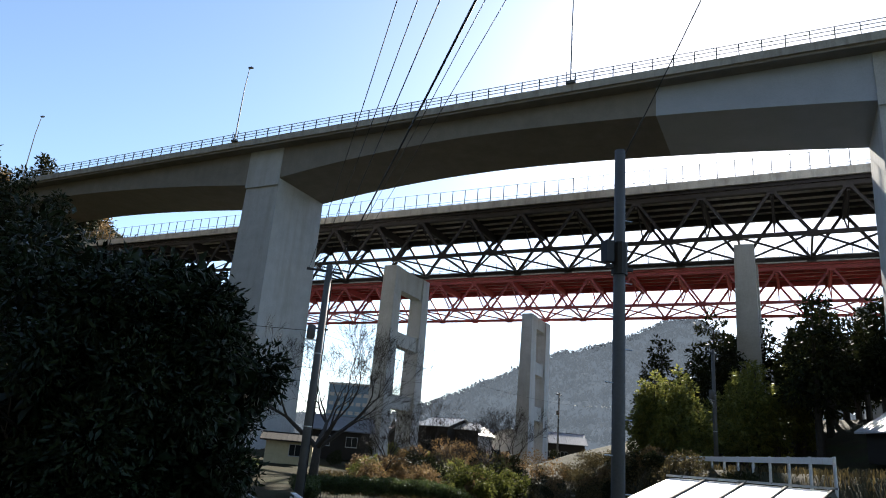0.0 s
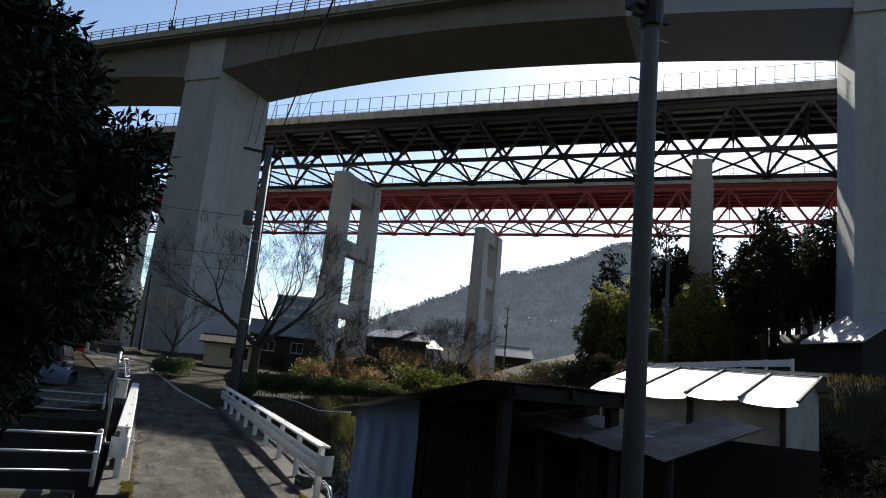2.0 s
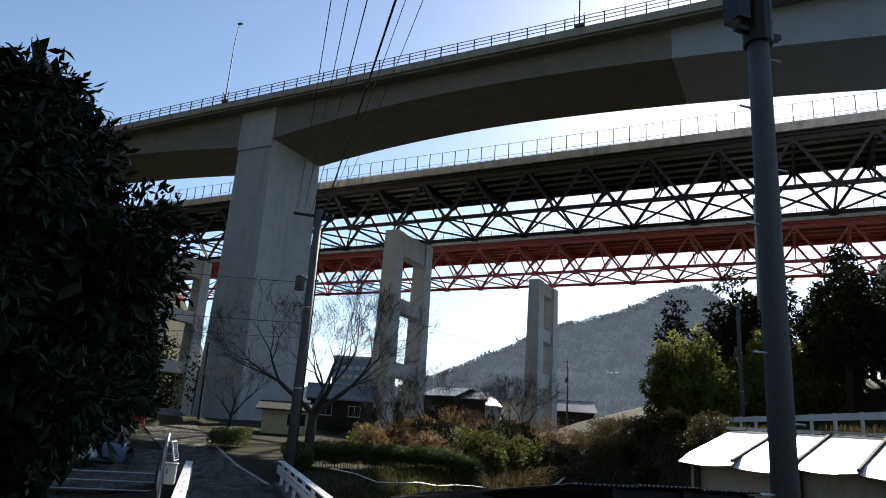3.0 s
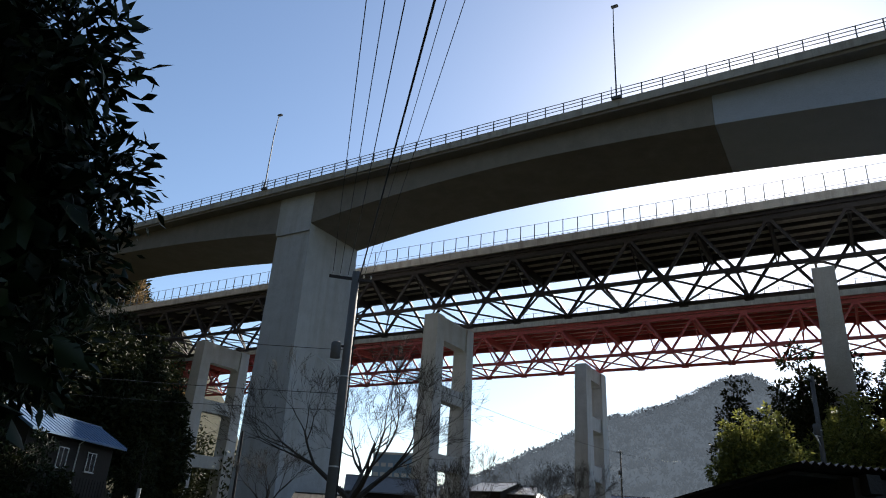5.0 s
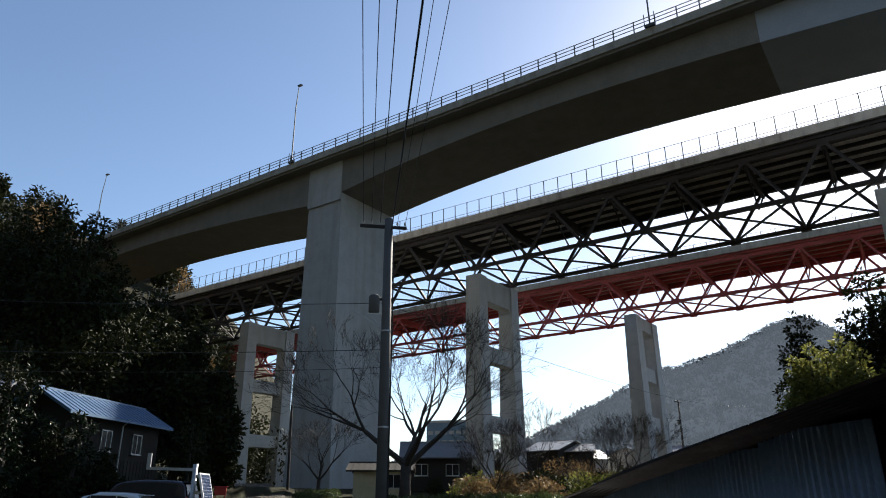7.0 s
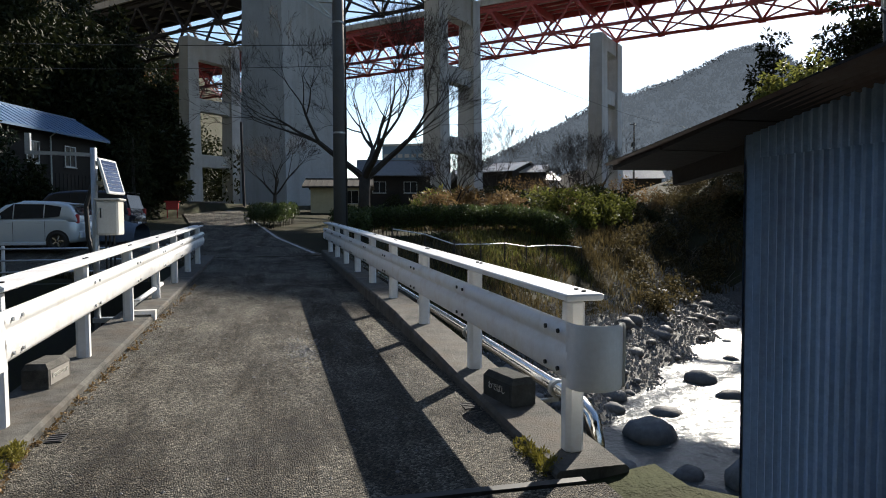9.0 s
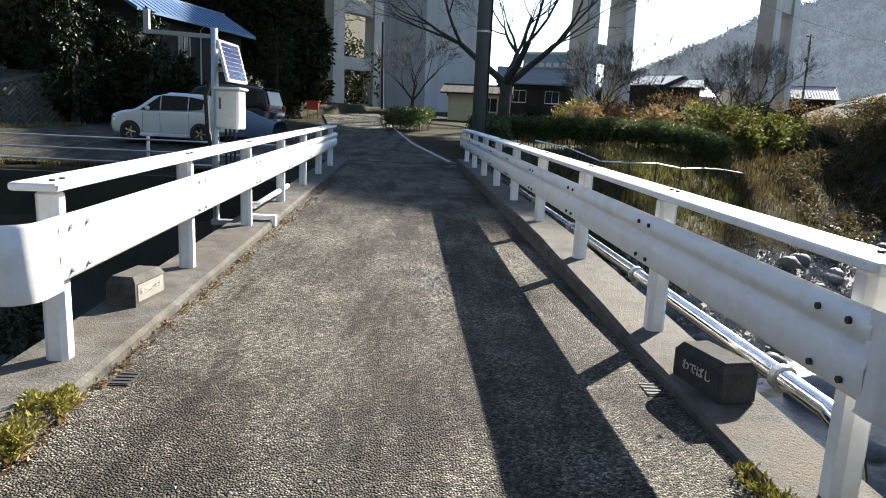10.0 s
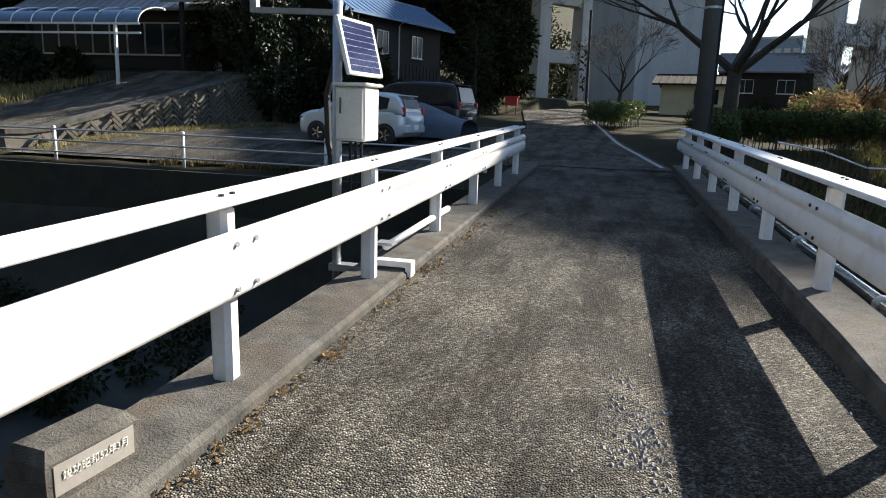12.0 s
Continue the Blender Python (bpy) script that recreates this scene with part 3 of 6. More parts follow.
for u in (-101, -54.2, -7.4, 39.6, 86.6):
    highway_lamp(u, -1.75, 40.9)


def truss_bridge(name, label, v0, v1, zt, zb, first, panel, u_lo, u_hi, steel, deck_over, fence, thick=1.0):
    """Deck truss: two Warren planes, chords, floor beams, laterals, stringers, a concrete deck with a tall fence."""
    t = thing(name, VIA, label, "truss bridge")
    half = panel / 2
    k0, k1 = math.ceil((u_lo - first) / panel), math.floor((u_hi - first) / panel)
    up = Shape().beam((0, 0, zb), (half, 0, zt), 0.34 * thick, 0.34 * thick).mesh("diagonal", steel)
    dn = Shape().beam((0, 0, zb), (-half, 0, zt), 0.34 * thick, 0.34 * thick).mesh("diagonal", steel)
    gus = Shape().box(-0.55, 0.55, -0.2, 0.2, -0.4, 0.4).mesh("gusset", steel)
    floor_beam = Shape().box(-0.18, 0.18, 0, v1 - v0, zt - 0.9, zt + 0.3).mesh("floor_beam", steel)
    sway = Shape().beam((0, 0, zt - 0.6), (0, (v1 - v0) / 2, zb + 1.6), 0.16, 0.16).beam((0, v1 - v0, zt - 0.6), (0, (v1 - v0) / 2, zb + 1.6), 0.16, 0.16).mesh("sway_brace", steel)
    lat = Shape().beam((0, 0, zb), (panel, v1 - v0, zb), 0.2, 0.2).mesh("lateral_brace", steel)
    lat2 = Shape().beam((panel, 0, zb), (0, v1 - v0, zb), 0.2, 0.2).mesh("lateral_brace", steel)
    strut = Shape().box(-0.12, 0.12, 0, v1 - v0, zb - 0.12, zb + 0.12).mesh("bottom_strut", steel)
    for v in (v0, v1):
        part("top_chord", Shape().box(u_lo, u_hi, v - 0.24, v + 0.24, zt - 0.28, zt + 0.28), steel, t)
        part("bottom_chord", Shape().box(u_lo, u_hi, v - 0.22, v + 0.22, zb - 0.22, zb + 0.22), steel, t)
        for k in range(k0, k1 + 1):
            u = first + panel * k
            part("diagonal", up, None, t, m=pose(u, v, 0))
            part("diagonal", dn, None, t, m=pose(u, v, 0))
            part("gusset", gus, None, t, m=pose(u, v, zb))
            part("gusset", gus, None, t, m=pose(u + half, v, zt - 0.2))
    for k in range(k0, k1):
        u = first + panel * k
        part("floor_beam", floor_beam, None, t, m=pose(u + half, v0, 0))
        part("sway_brace", sway, None, t, m=pose(u + half, v0, 0))
        part("lateral_brace", lat, None, t, m=pose(u, v0, 0))
        part("lateral_brace", lat2, None, t, m=pose(u, v0, 0))
        part("bottom_strut", strut, None, t, m=pose(u, v0, 0))
    for i in range(6):
        v = v0 - 0.4 + (v1 - v0 + 0.8) * i / 5
        part("stringer", Shape().box(u_lo, u_hi, v - 0.12, v + 0.12, zt + 0.3, zt + 0.75), steel, t)
    dz = zt + 0.752
    part("deck", Shape().box(u_lo, u_hi, v0 - deck_over, v1 + deck_over, dz, dz + 0.3), CORNICE, t, "stained concrete deck slab")
    for v in (v0 - deck_over - 0.2, v1 + deck_over - 0.05):
        part("parapet", Shape().box(u_lo, u_hi, v, v + 0.25, dz - 0.1, dz + 0.95), CORNICE, t, "weathered concrete parapet")
    fp = Shape().box(-0.045, 0.045, -0.045, 0.045, 0, fence).mesh("fence_post", STEEL_GREY)
    n = int((u_hi - u_lo) / 2.0)
    for i in range(min(n, 140)):
        part("fence_post", fp, None, t, m=pose(u_lo + 2.0 * i, v0 - deck_over - 0.08, dz + 0.95))
    for h in (0.15, 0.5, fence - 0.04):
        part("fence_rail", Shape().box(u_lo, u_hi, v0 - deck_over - 0.1, v0 - deck_over - 0.06, dz + 0.95 + h - 0.02, dz + 0.95 + h + 0.02), STEEL_GREY, t)
    return t


truss_bridge("dark_truss_viaduct", "black-brown steel deck truss viaduct with a concrete deck", 20.0, 30.0, 35.4, 29.75, 6.78, 7.85, -112, 150, STEEL_DARK, 0.9, 2.2)
truss_bridge("red_truss_viaduct", "faded red steel deck truss viaduct behind the dark one", 52.0, 62.0, 34.9, 29.5, 16.4, 7.48, -100, 176, STEEL_RED, 0.8, 1.4, 0.9)


def portal_tower(u, v0, v1, top, base, struts, wide=2.3, deep=2.6, flare=0.7):
    """Concrete frame: two tapered legs joined by beams with rounded corners."""
    t = thing("bridge_tower", VIA @ pose(u, v0, base), "pale concrete portal tower carrying a truss viaduct", "bridge pier", "towers of the viaducts")
    H = top - base
    def leg(c):
        rings = []
        for z, e in ((-3, flare), (H * 0.5, flare * 0.4), (H, 0.0)):
            w, d = wide / 2 + e * 0.5, deep / 2 + e * 0.5
            rings.append([(-w, c - d, z), (w, c - d, z), (w, c + d, z), (-w, c + d, z)])
        return Shape().loft(rings)
    w = v1 - v0
    part("leg", leg(0), CONCRETE_PIER, t)
    part("leg", leg(w), CONCRETE_PIER, t)
    for zc, h in struts:
        s = Shape()
        a, b = deep / 2 - 0.05, w - deep / 2 + 0.05
        outline = []
        r = 0.9
        for k in range(5):
            q = math.pi / 2 * k / 4
            outline.append((a + r - r * math.sin(q) * 1.0, zc + h / 2 + r - r * math.cos(q)))
        outline = [(a, zc + h / 2 + r)] + [(a + r - r * math.cos(math.pi / 2 * k / 4), zc + h / 2 + r - r * math.sin(math.pi / 2 * k / 4)) for k in range(1, 5)]
        outline += [(b - r + r * math.sin(math.pi / 2 * k / 4), zc + h / 2 + r - r * math.cos(math.pi / 2 * k / 4)) for k in range(0, 5)]
        if zc + h / 2 > H - 0.6:
            outline = [(a, zc + h / 2), (b, zc + h / 2)]
        low = [(y, 2 * zc - z) for y, z in (([(a, zc + h / 2 + r)] + [(a + r - r * math.cos(math.pi / 2 * k / 4), zc + h / 2 + r - r * math.sin(math.pi / 2 * k / 4)) for k in range(1, 5)] + [(b - r + r * math.sin(math.pi / 2 * k / 4), zc + h / 2 + r - r * math.cos(math.pi / 2 * k / 4)) for k in range(0, 5)]))]
        ring = outline + low[::-1]
        ws = wide / 2 - 0.25
        s.loft([[(-ws, y, z) for y, z in ring], [(ws, y, z) for y, z in ring]])
        part("strut", s, CONCRETE_PIER, t)
    return t


for u in (-40.3, 6.3, 54.5, 101):
    portal_tower(u, 20.65, 29.3, 28.75, 0.5, ((26.6, 3.3), (17.7, 2.0), (8.7, 2.0)), 2.15, 1.9)
for u in (16.4, 68.8):
    portal_tower(u, 52.85, 60.85, 28.45, 1.5, ((25.9, 2.2), (17.6, 2.2), (9.6, 2.4)), 1.95, 2.5)

# ---- sheds and poles beside the lane ----
def corrugated(w, h, pitch=0.046, amp=0.009, thick=0.004):
    """A sheet of wavy tin, w along x, h along z."""
    n = int(w / (pitch / 4))
    front = [(w * i / n, -amp * math.sin(2 * math.pi * (w * i / n) / pitch), 0) for i in range(n + 1)]
    s = Shape()
    lo, hi = front, [(a, b, h) for a, b, _ in front]
    s.loft([lo, hi], caps=False, closed=False)
    s.loft([[(a, b + thick, c) for a, b, c in hi], [(a, b + thick, c) for a, b, c in lo]], caps=False, closed=False)
    return s


def tin_sheet(name, p, q, r, mat, parent, label=""):
    """Corrugated sheet with corner p, waves counted along p-q, ribs along p-r."""
    p, q, r = Vector(p), Vector(q), Vector(r)
    x, z = (q - p), (r - p)
    w, h = x.length, z.length
    x, z = x.normalized(), z.normalized()
    y = z.cross(x)
    m = Matrix((x, y, z)).transposed().to_4x4()
    m.translation = p
    return part(name, corrugated(w, h), mat, parent, label, m)


tin_shed = thing("tin_shed", pose(4.65, 12.0, -1.75), "old blue corrugated-tin shed beside the lane", "shed")
back = tin_shed.matrix_basis.inverted()
def shed_part(name, fn):
    ob = fn()
    ob.parent = tin_shed
    ob.matrix_basis = back @ ob.matrix_basis
    return ob
for k in range(4):
    y0, y1 = 15.0 - 0.75 * k, 15.0 - 0.75 * (k + 1)
    top = 0.2 + 0.085 * (15.0 - y1)
    shed_part("wall_sheet", lambda: tin_sheet("wall_sheet", (4.65 - 0.004 * (k % 2), y0, -0.02), (4.65 - 0.004 * (k % 2), y1 - 0.03, -0.02), (4.65 - 0.004 * (k % 2), y0, top - 0.05), TIN, None))
    shed_part("wall_sheet", lambda: tin_sheet("wall_sheet", (4.66 - 0.004 * (k % 2), y0, -2.4), (4.66 - 0.004 * (k % 2), y1 - 0.03, -2.4), (4.66 - 0.004 * (k % 2), y0, 0.03), TIN, None))
shed_part("wall_sheet", lambda: tin_sheet("wall_sheet", (6.2, 15.02, -3.0), (4.66, 15.02, -3.0), (6.2, 15.02, 0.1), TIN, None))
shed_part("wall_sheet", lambda: tin_sheet("wall_sheet", (6.2, 10, -2.4), (6.2, 15.0, -2.4), (6.2, 10, 0.15), TIN_RUST, None))
def roof_z(y):
    return 0.06 + 0.106 * (16.0 - y) - 0.075 * smooth(13.6, 15.75, y)
for k in range(3):
    x0 = 4.37 + 0.63 * k
    shed_part("roof_sheet", lambda: tin_sheet("roof_sheet", (x0, 15.75, roof_z(15.75) + 0.012 * (k % 2)), (x0 + 0.67, 15.75, roof_z(15.75) + 0.012 * (k % 2)), (x0, 9.5, roof_z(9.5) + 0.012 * (k % 2)), TIN_RUST, None))
# dark slats added below the tin, to give the eave underside its shade
for k in range(13):
    y0 = 15.72 - 0.47 * k
    shed_part("roof_board", lambda: part("roof_board", Shape().loft([[(4.4, y, roof_z(y) - 0.034), (6.28, y, roof_z(y) - 0.034), (6.28, y, roof_z(y) - 0.014), (4.4, y, roof_z(y) - 0.014)] for y in (y0, y0 - 0.455)]), WOOD_DARK))
for y in (9.6, 11.9, 14.9):
    shed_part("rafter", lambda: part("rafter", Shape().box(4.7, 6.26, y - 0.05, y + 0.05, roof_z(y) - 0.16, roof_z(y) - 0.03), WOOD_DARK))
for x in (4.78, 5.5, 6.2):
    shed_part("purlin", lambda: part("purlin", Shape().beam((x, 15.7, roof_z(15.7) - 0.07), (x, 9.5, roof_z(9.5) - 0.07), 0.08, 0.09), WOOD_DARK))
for x, y in ((4.75, 12.0), (4.75, 9.7), (6.15, 9.7)):
    shed_part("post", lambda: part("post", Shape().chamfer(x - 0.06, x + 0.06, y - 0.06, y + 0.06, -1.9, roof_z(y) - 0.15, 0.008), WOOD_DARK))
for i in range(5):
    x = 4.7 + 0.305 * i
    shed_part("board", lambda: part("board", Shape().box(x, x + 0.285, 12.02 + 0.008 * (i % 3), 12.05 + 0.008 * (i % 3), -1.9, 0.35 + 0.04 * (i % 2)), WOOD_DARK))
shed_part("pale_panel", lambda: part("pale_panel", Shape().box(5.3, 6.0, 11.93, 11.97, -1.3, -0.75), GALV))
# lean-to with the low rusty roof
top_a, top_b = Vector((4.75, 11.9, 0.42)), Vector((8.01, 8.53, 0.38))
low_a, low_b = Vector((4.75, 11.45, 0.33)), Vector((5.92, 8.48, 0.2))
for k in range(6):
    lift = Vector((0, 0, 0.01 * (k % 2)))
    shed_part("lean_to_sheet", lambda: tin_sheet("lean_to_sheet", low_a.lerp(low_b, k / 6) + lift, low_a.lerp(low_b, (k + 1.05) / 6) + lift, top_a.lerp(top_b, k / 6) + lift, TIN_RUST, None))
for k in (1, 3, 6):
    a = low_a.lerp(low_b, k / 6) + Vector((0.12, 0.12, -0.06))
    shed_part("post", lambda: part("post", Shape().tube([(a.x, a.y, -1.9), (a.x, a.y, a.z)], 0.045, 8), WOOD_DARK))
shed_part("beam", lambda: part("beam", Shape().beam(low_a + Vector((0.1, 0.1, -0.06)), low_b + Vector((0.1, 0.1, -0.06)), 0.07, 0.08), WOOD_DARK))
shed_part("back_wall", lambda: part("back_wall", Shape().loft([[(q.x + 0.02, q.y - 0.02, -1.9), (q.x + 0.06, q.y + 0.02, -1.9), (q.x + 0.06, q.y + 0.02, q.z - 0.05), (q.x + 0.02, q.y - 0.02, q.z - 0.05)] for q in (top_a, top_b)]), WOOD_DARK))

pale_shed = thing("storage_shed", pose(15.3, 14.2, -1.7, 0, 0, -60), "cream storage shed with a bright sheet-metal roof", "shed")
W = material("dull_cream_board", (0.4, 0.38, 0.32), (0.3, 0.285, 0.24), 0.8, scale=2, fine=30, bump=0.1, stain=(0.15, 0.13, 0.1), stain_amount=0.5, stain_scale=1.2)
L_, D_, H0, H1 = 4.3, 3.0, 2.6, 3.28
gable = [(-0.25, -D_ + 0.2, 0), (-0.25, 0.9, 0), (-0.25, 0.9, H1 - 0.35), (-0.25, 0, H1 - 0.06), (-0.25, -D_ + 0.2, H0 - 0.02)]
part("wall", Shape().loft([gable, [(x - L_ + 0.4, y, z) for x, y, z in gable]]), W, pale_shed)
for k in range(4):
    x0, x1 = -L_ + L_ * k / 4, -L_ + L_ * (k + 1) / 4
    sag = 0.05
    rows = [[(x0 + (x1 - x0) * i / 6, -D_ * j / 6 - 0.05, H1 - (H1 - H0) * j / 6 + 0.03 - sag * math.sin(math.pi * i / 6) * (j / 6) - (0.1 if j == 6 else 0) * (0.6 + 0.4 * math.sin(k * 2.1))) for i in range(7)] for j in range(7)]
    s = Shape().loft(rows, caps=False, closed=False).loft([[(x, y, z - 0.01) for x, y, z in r] for r in rows], caps=False, closed=False)
    part("roof_sheet", s, TIN_WHITE, pale_shed, "bright bent metal roof sheet", smooth=True)
    part("batten", Shape().beam((x1 - 0.02, 0, H1 + 0.07), (x1 - 0.02, -D_, H0 + 0.05), 0.06, 0.05), WOOD_DARK, pale_shed)
part("roof_sheet", Shape().loft([[(-L_, 0, H1), (0.0, 0, H1)], [(-L_, 1.1, H1 - 0.4), (0.0, 1.1, H1 - 0.4)]], caps=False, closed=False), TIN_WHITE, pale_shed)
part("ridge_cap", Shape().beam((-L_ - 0.1, 0, H1 + 0.09), (0.1, 0, H1 + 0.09), 0.16, 0.06), TIN_WHITE, pale_shed, "pale metal ridge cap")
for x in (-L_ + 0.3, -2.1, -0.3):
    part("post", Shape().box(x - 0.05, x + 0.05, -D_ + 0.1, -D_ + 0.19, 0, H0 - 0.02), WOOD_DARK, pale_shed)


def insulator(s, x, y, z, r=0.05):
    s.tube([(x, y, z), (x, y, z + 0.05), (x, y, z + 0.07), (x, y, z + 0.16), (x, y, z + 0.2)], [0.02, 0.02, r, r * 0.8, 0.02], 8)


def utility_pole(x, y, base, top, r, label, arms=True, rz=0.0):
    """Concrete pole with step bolts, crossarms, insulators, a transformer and its brackets."""
    p = thing("utility_pole", pose(x, y, base, 0, 0, rz), label, "utility pole", "utility poles")
    H = top - base
    part("shaft", Shape().tube([(0, 0, 0), (0, 0, H * 0.5), (0, 0, H)], [r * 1.12, r, r * 0.86], 14), POLE, p, smooth=True)
    step = Shape().tube([(0, 0, 0), (0.2, 0, 0)], 0.009, 5).mesh("step_bolt", GALV)
    for k in range(int((H - 2.2) / 0.45)):
        part("step_bolt", step, None, p, m=pose(0, 0, 2.0 + 0.45 * k, 0, 0, 180 * (k % 2)))
    for z in (H * 0.33, H * 0.62) if arms else ():
        part("band", Shape().tube([(0, 0, z), (0, 0, z + 0.06)], r * 1.12, 14), GALV, p)
    if arms:
        part("crossarm", Shape().box(-1.2, 0.75, -0.05, 0.05, H - 0.42, H - 0.3), STEEL_DARK, p)
        part("crossarm", Shape().box(-0.6, 0.35, -0.04, 0.04, H - 3.55, H - 3.46), STEEL_DARK, p)
        for ax in (-1.06, -0.72, -0.36, 0.36, 0.68):
            s = Shape()
            insulator(s, ax, 0, H - 0.3)
            part("insulator", s, RAIL_WHITE, p, smooth=True)
        part("transformer", Shape().tube([(-0.5, 0, H - 4.1), (-0.5, 0, H - 4.05), (-0.5, 0, H - 3.4), (-0.5, 0, H - 3.33)], [0.12, 0.22, 0.22, 0.14], 14), POLE, p, "grey can transformer", smooth=True)
        part("bracket", Shape().box(-0.75, 0.1, -0.06, 0.06, H - 4.16, H - 4.1).beam((-1.35, 0, H - 4.0), (-0.1, 0, H - 4.75), 0.04, 0.04).beam((-0.7, 0, H - 4.15), (0, 0, H - 4.8), 0.04, 0.04), GALV, p)
        part("cable_riser", Shape().tube([(r + 0.03, -0.05, 0.5), (r + 0.03, -0.05, H - 1.0)], 0.03, 6), BLACK, p)
    return p


utility_pole(4.82, 36.0, -1.6, 11.15, 0.2, "tall concrete utility pole with transformer and wires", True)
near_pole = utility_pole(4.92, 7.75, -1.6, 5.95, 0.085, "bare concrete utility pole standing beside the sheds", False)
part("sleeve", Shape().tube([(0, 0, 5.7), (0, 0, 6.15)], 0.11, 12).box(-0.2, 0.2, -0.03, 0.03, 5.78, 5.82).box(-0.24, -0.13, -0.08, 0.08, 5.85, 6.15), BLACK, near_pole, "dark cable box clamped to the pole")


def wires(name, label, lines, r=0.012):
    w = thing(name, pose(*lines[0][0]), label, "wires")
    o = Vector(lines[0][0])
    for p, q, sag, k in lines:
        p, q = Vector(p), Vector(q)
        pts = [p.lerp(q, i / 20) - Vector((0, 0, sag * 4 * (i / 20) * (1 - i / 20))) - o for i in range(21)]
        part("wire", Shape().tube(pts, r * k, 5), BLACK, w)
    return w


wires("overhead_wires", "black overhead power lines strung between utility poles", [((4.82 + a * 1.2, 36.0, 10.95 + h), (1.6 + 1.6 * a, -18, 10.6 + h + 0.1 * i), 0.6 + 0.05 * i, k) for i, (a, h, k) in enumerate(((-0.88, 0, 1), (-0.6, 0, 1), (-0.3, 0, 1.2), (0.1, -0.3, 1.0), (0.1, -0.32, 2.4), (0.3, 0, 0.8), (0.57, 0, 0.8)))])
wires("overhead_wires", "black service cables running off across the car park", [((4.7, 36, 7.5), (-28, 41, 8.6), 0.5, 1.3), ((4.7, 36, 5.6), (-28, 40, 6.0), 0.4, 1.2), ((4.7, 36, 4.9), (-28, 43, 6.2), 0.6, 0.8), ((4.95, 36, 7.4), (60, 96, 12), 1.2, 1.0)])
wires("overhead_wires", "thin cables leaving the bare pole", [((4.97, 7.75, 5.85), (5.9, 3.9, 11.5), 0.15, 0.7)])

# ---- bridge details ----
def text_mesh(words, size, m, mat, parent, name="lettering"):
    """Raised letters in the built-in font, as a mesh of its own."""
    cu = bpy.data.curves.new(name, "FONT")
    cu.body, cu.size, cu.extrude, cu.resolution_u = words, size, 0.002, 2
    cu.align_x, cu.align_y = "CENTER", "CENTER"
    tmp = new("tmp", cu)
    me = bpy.data.meshes.new_from_object(tmp.evaluated_get(bpy.context.evaluated_depsgraph_get()))
    bpy.data.objects.remove(tmp)
    me.name = name
    me.materials.clear()
    me.materials.append(mat)
    return part(name, me, None, parent, m=m)


def name_block(x, y, rz, words, size, label, stone=KERB, face=PLAQUE, w=0.42, d=0.2, h=0.2):
    """Chamfered concrete block on the kerb with a recessed dark plate and its writing."""
    b = thing("bridge_name_block", pose(x, y, deck_z(y) + 0.066, 0, 0, rz), label, "name plate")
    s = Shape()
    s.loft([[(-w / 2, -d / 2, z), (w / 2, -d / 2, z), (w / 2, d / 2, z), (-w / 2, d / 2, z)] if z < h - 0.04 else [(-w / 2 + 0.03, -d / 2 + 0.03, z), (w / 2 - 0.03, -d / 2 + 0.03, z), (w / 2 - 0.03, d / 2 - 0.02, z), (-w / 2 + 0.03, d / 2 - 0.02, z)] for z in (0, h - 0.045, h)])
    part("block", s, stone, b)
    part("plate", Shape().box(-w / 2 + 0.03, w / 2 - 0.03, -d / 2 - 0.004, -d / 2 + 0.01, 0.03, h - 0.055), face, b)
    text_mesh(words, size, pose(0, -d / 2 - 0.007, (h - 0.01) / 2, 90, 0, 0), INK, b)
    return b


name_block(0.85, 18.55, 84, "竣功昭和52年3月", 0.04, "weathered concrete block with a dated grey plate", KERB, CONCRETE)
name_block(4.36, 17.25, -78, "わでばし", 0.062, "dark stone bridge-name block standing on the kerb", PLAQUE)

for x, y in ((1.27, 17.3), (4.08, 17.35)):
    g = thing("drain_grate", pose(x, y, deck_z(y)), "small rusty drain grate at the kerb foot", "drain", "deck drains")
    part("frame", Shape().box(-0.05, 0.05, -0.09, 0.09, 0.0, 0.005), BLACK, g)
    for k in range(4):
        part("bar", Shape().box(-0.045, 0.045, -0.08 + 0.046 * k, -0.065 + 0.046 * k, 0.005, 0.01), STEEL_DARK, g)

pipe = thing("water_pipe", pose(4.79, 17.0, -1.6, math.degrees(RISE), 0, SKEW), "shiny steel pipe bracketed outside the kerb", "pipe")
part("tube", Shape().tube([(0, 16, 0), (0, 6, 0), (0, -0.1, 0), (0, -0.26, -0.05), (0, -0.33, -0.2), (0, -0.33, -1.2)], 0.058, 12), CHROME, pipe, smooth=True)
for y in (0.3, 2.7, 5.1, 7.5, 9.9, 12.3):
    part("clamp", Shape().tube([(0, y, 0), (0, y + 0.05, 0)], 0.075, 12).box(-0.3, 0.0, y, y + 0.05, -0.1, -0.075), GALV, pipe)

joint = thing("expansion_joint", pose(2.7, 15.83, DECK), "dark steel strip across the deck end", "joint", kind="structure")
part("strip", Shape().box(-1.6, 1.6, -0.03, 0.03, -0.02, 0.012), BLACK, joint)

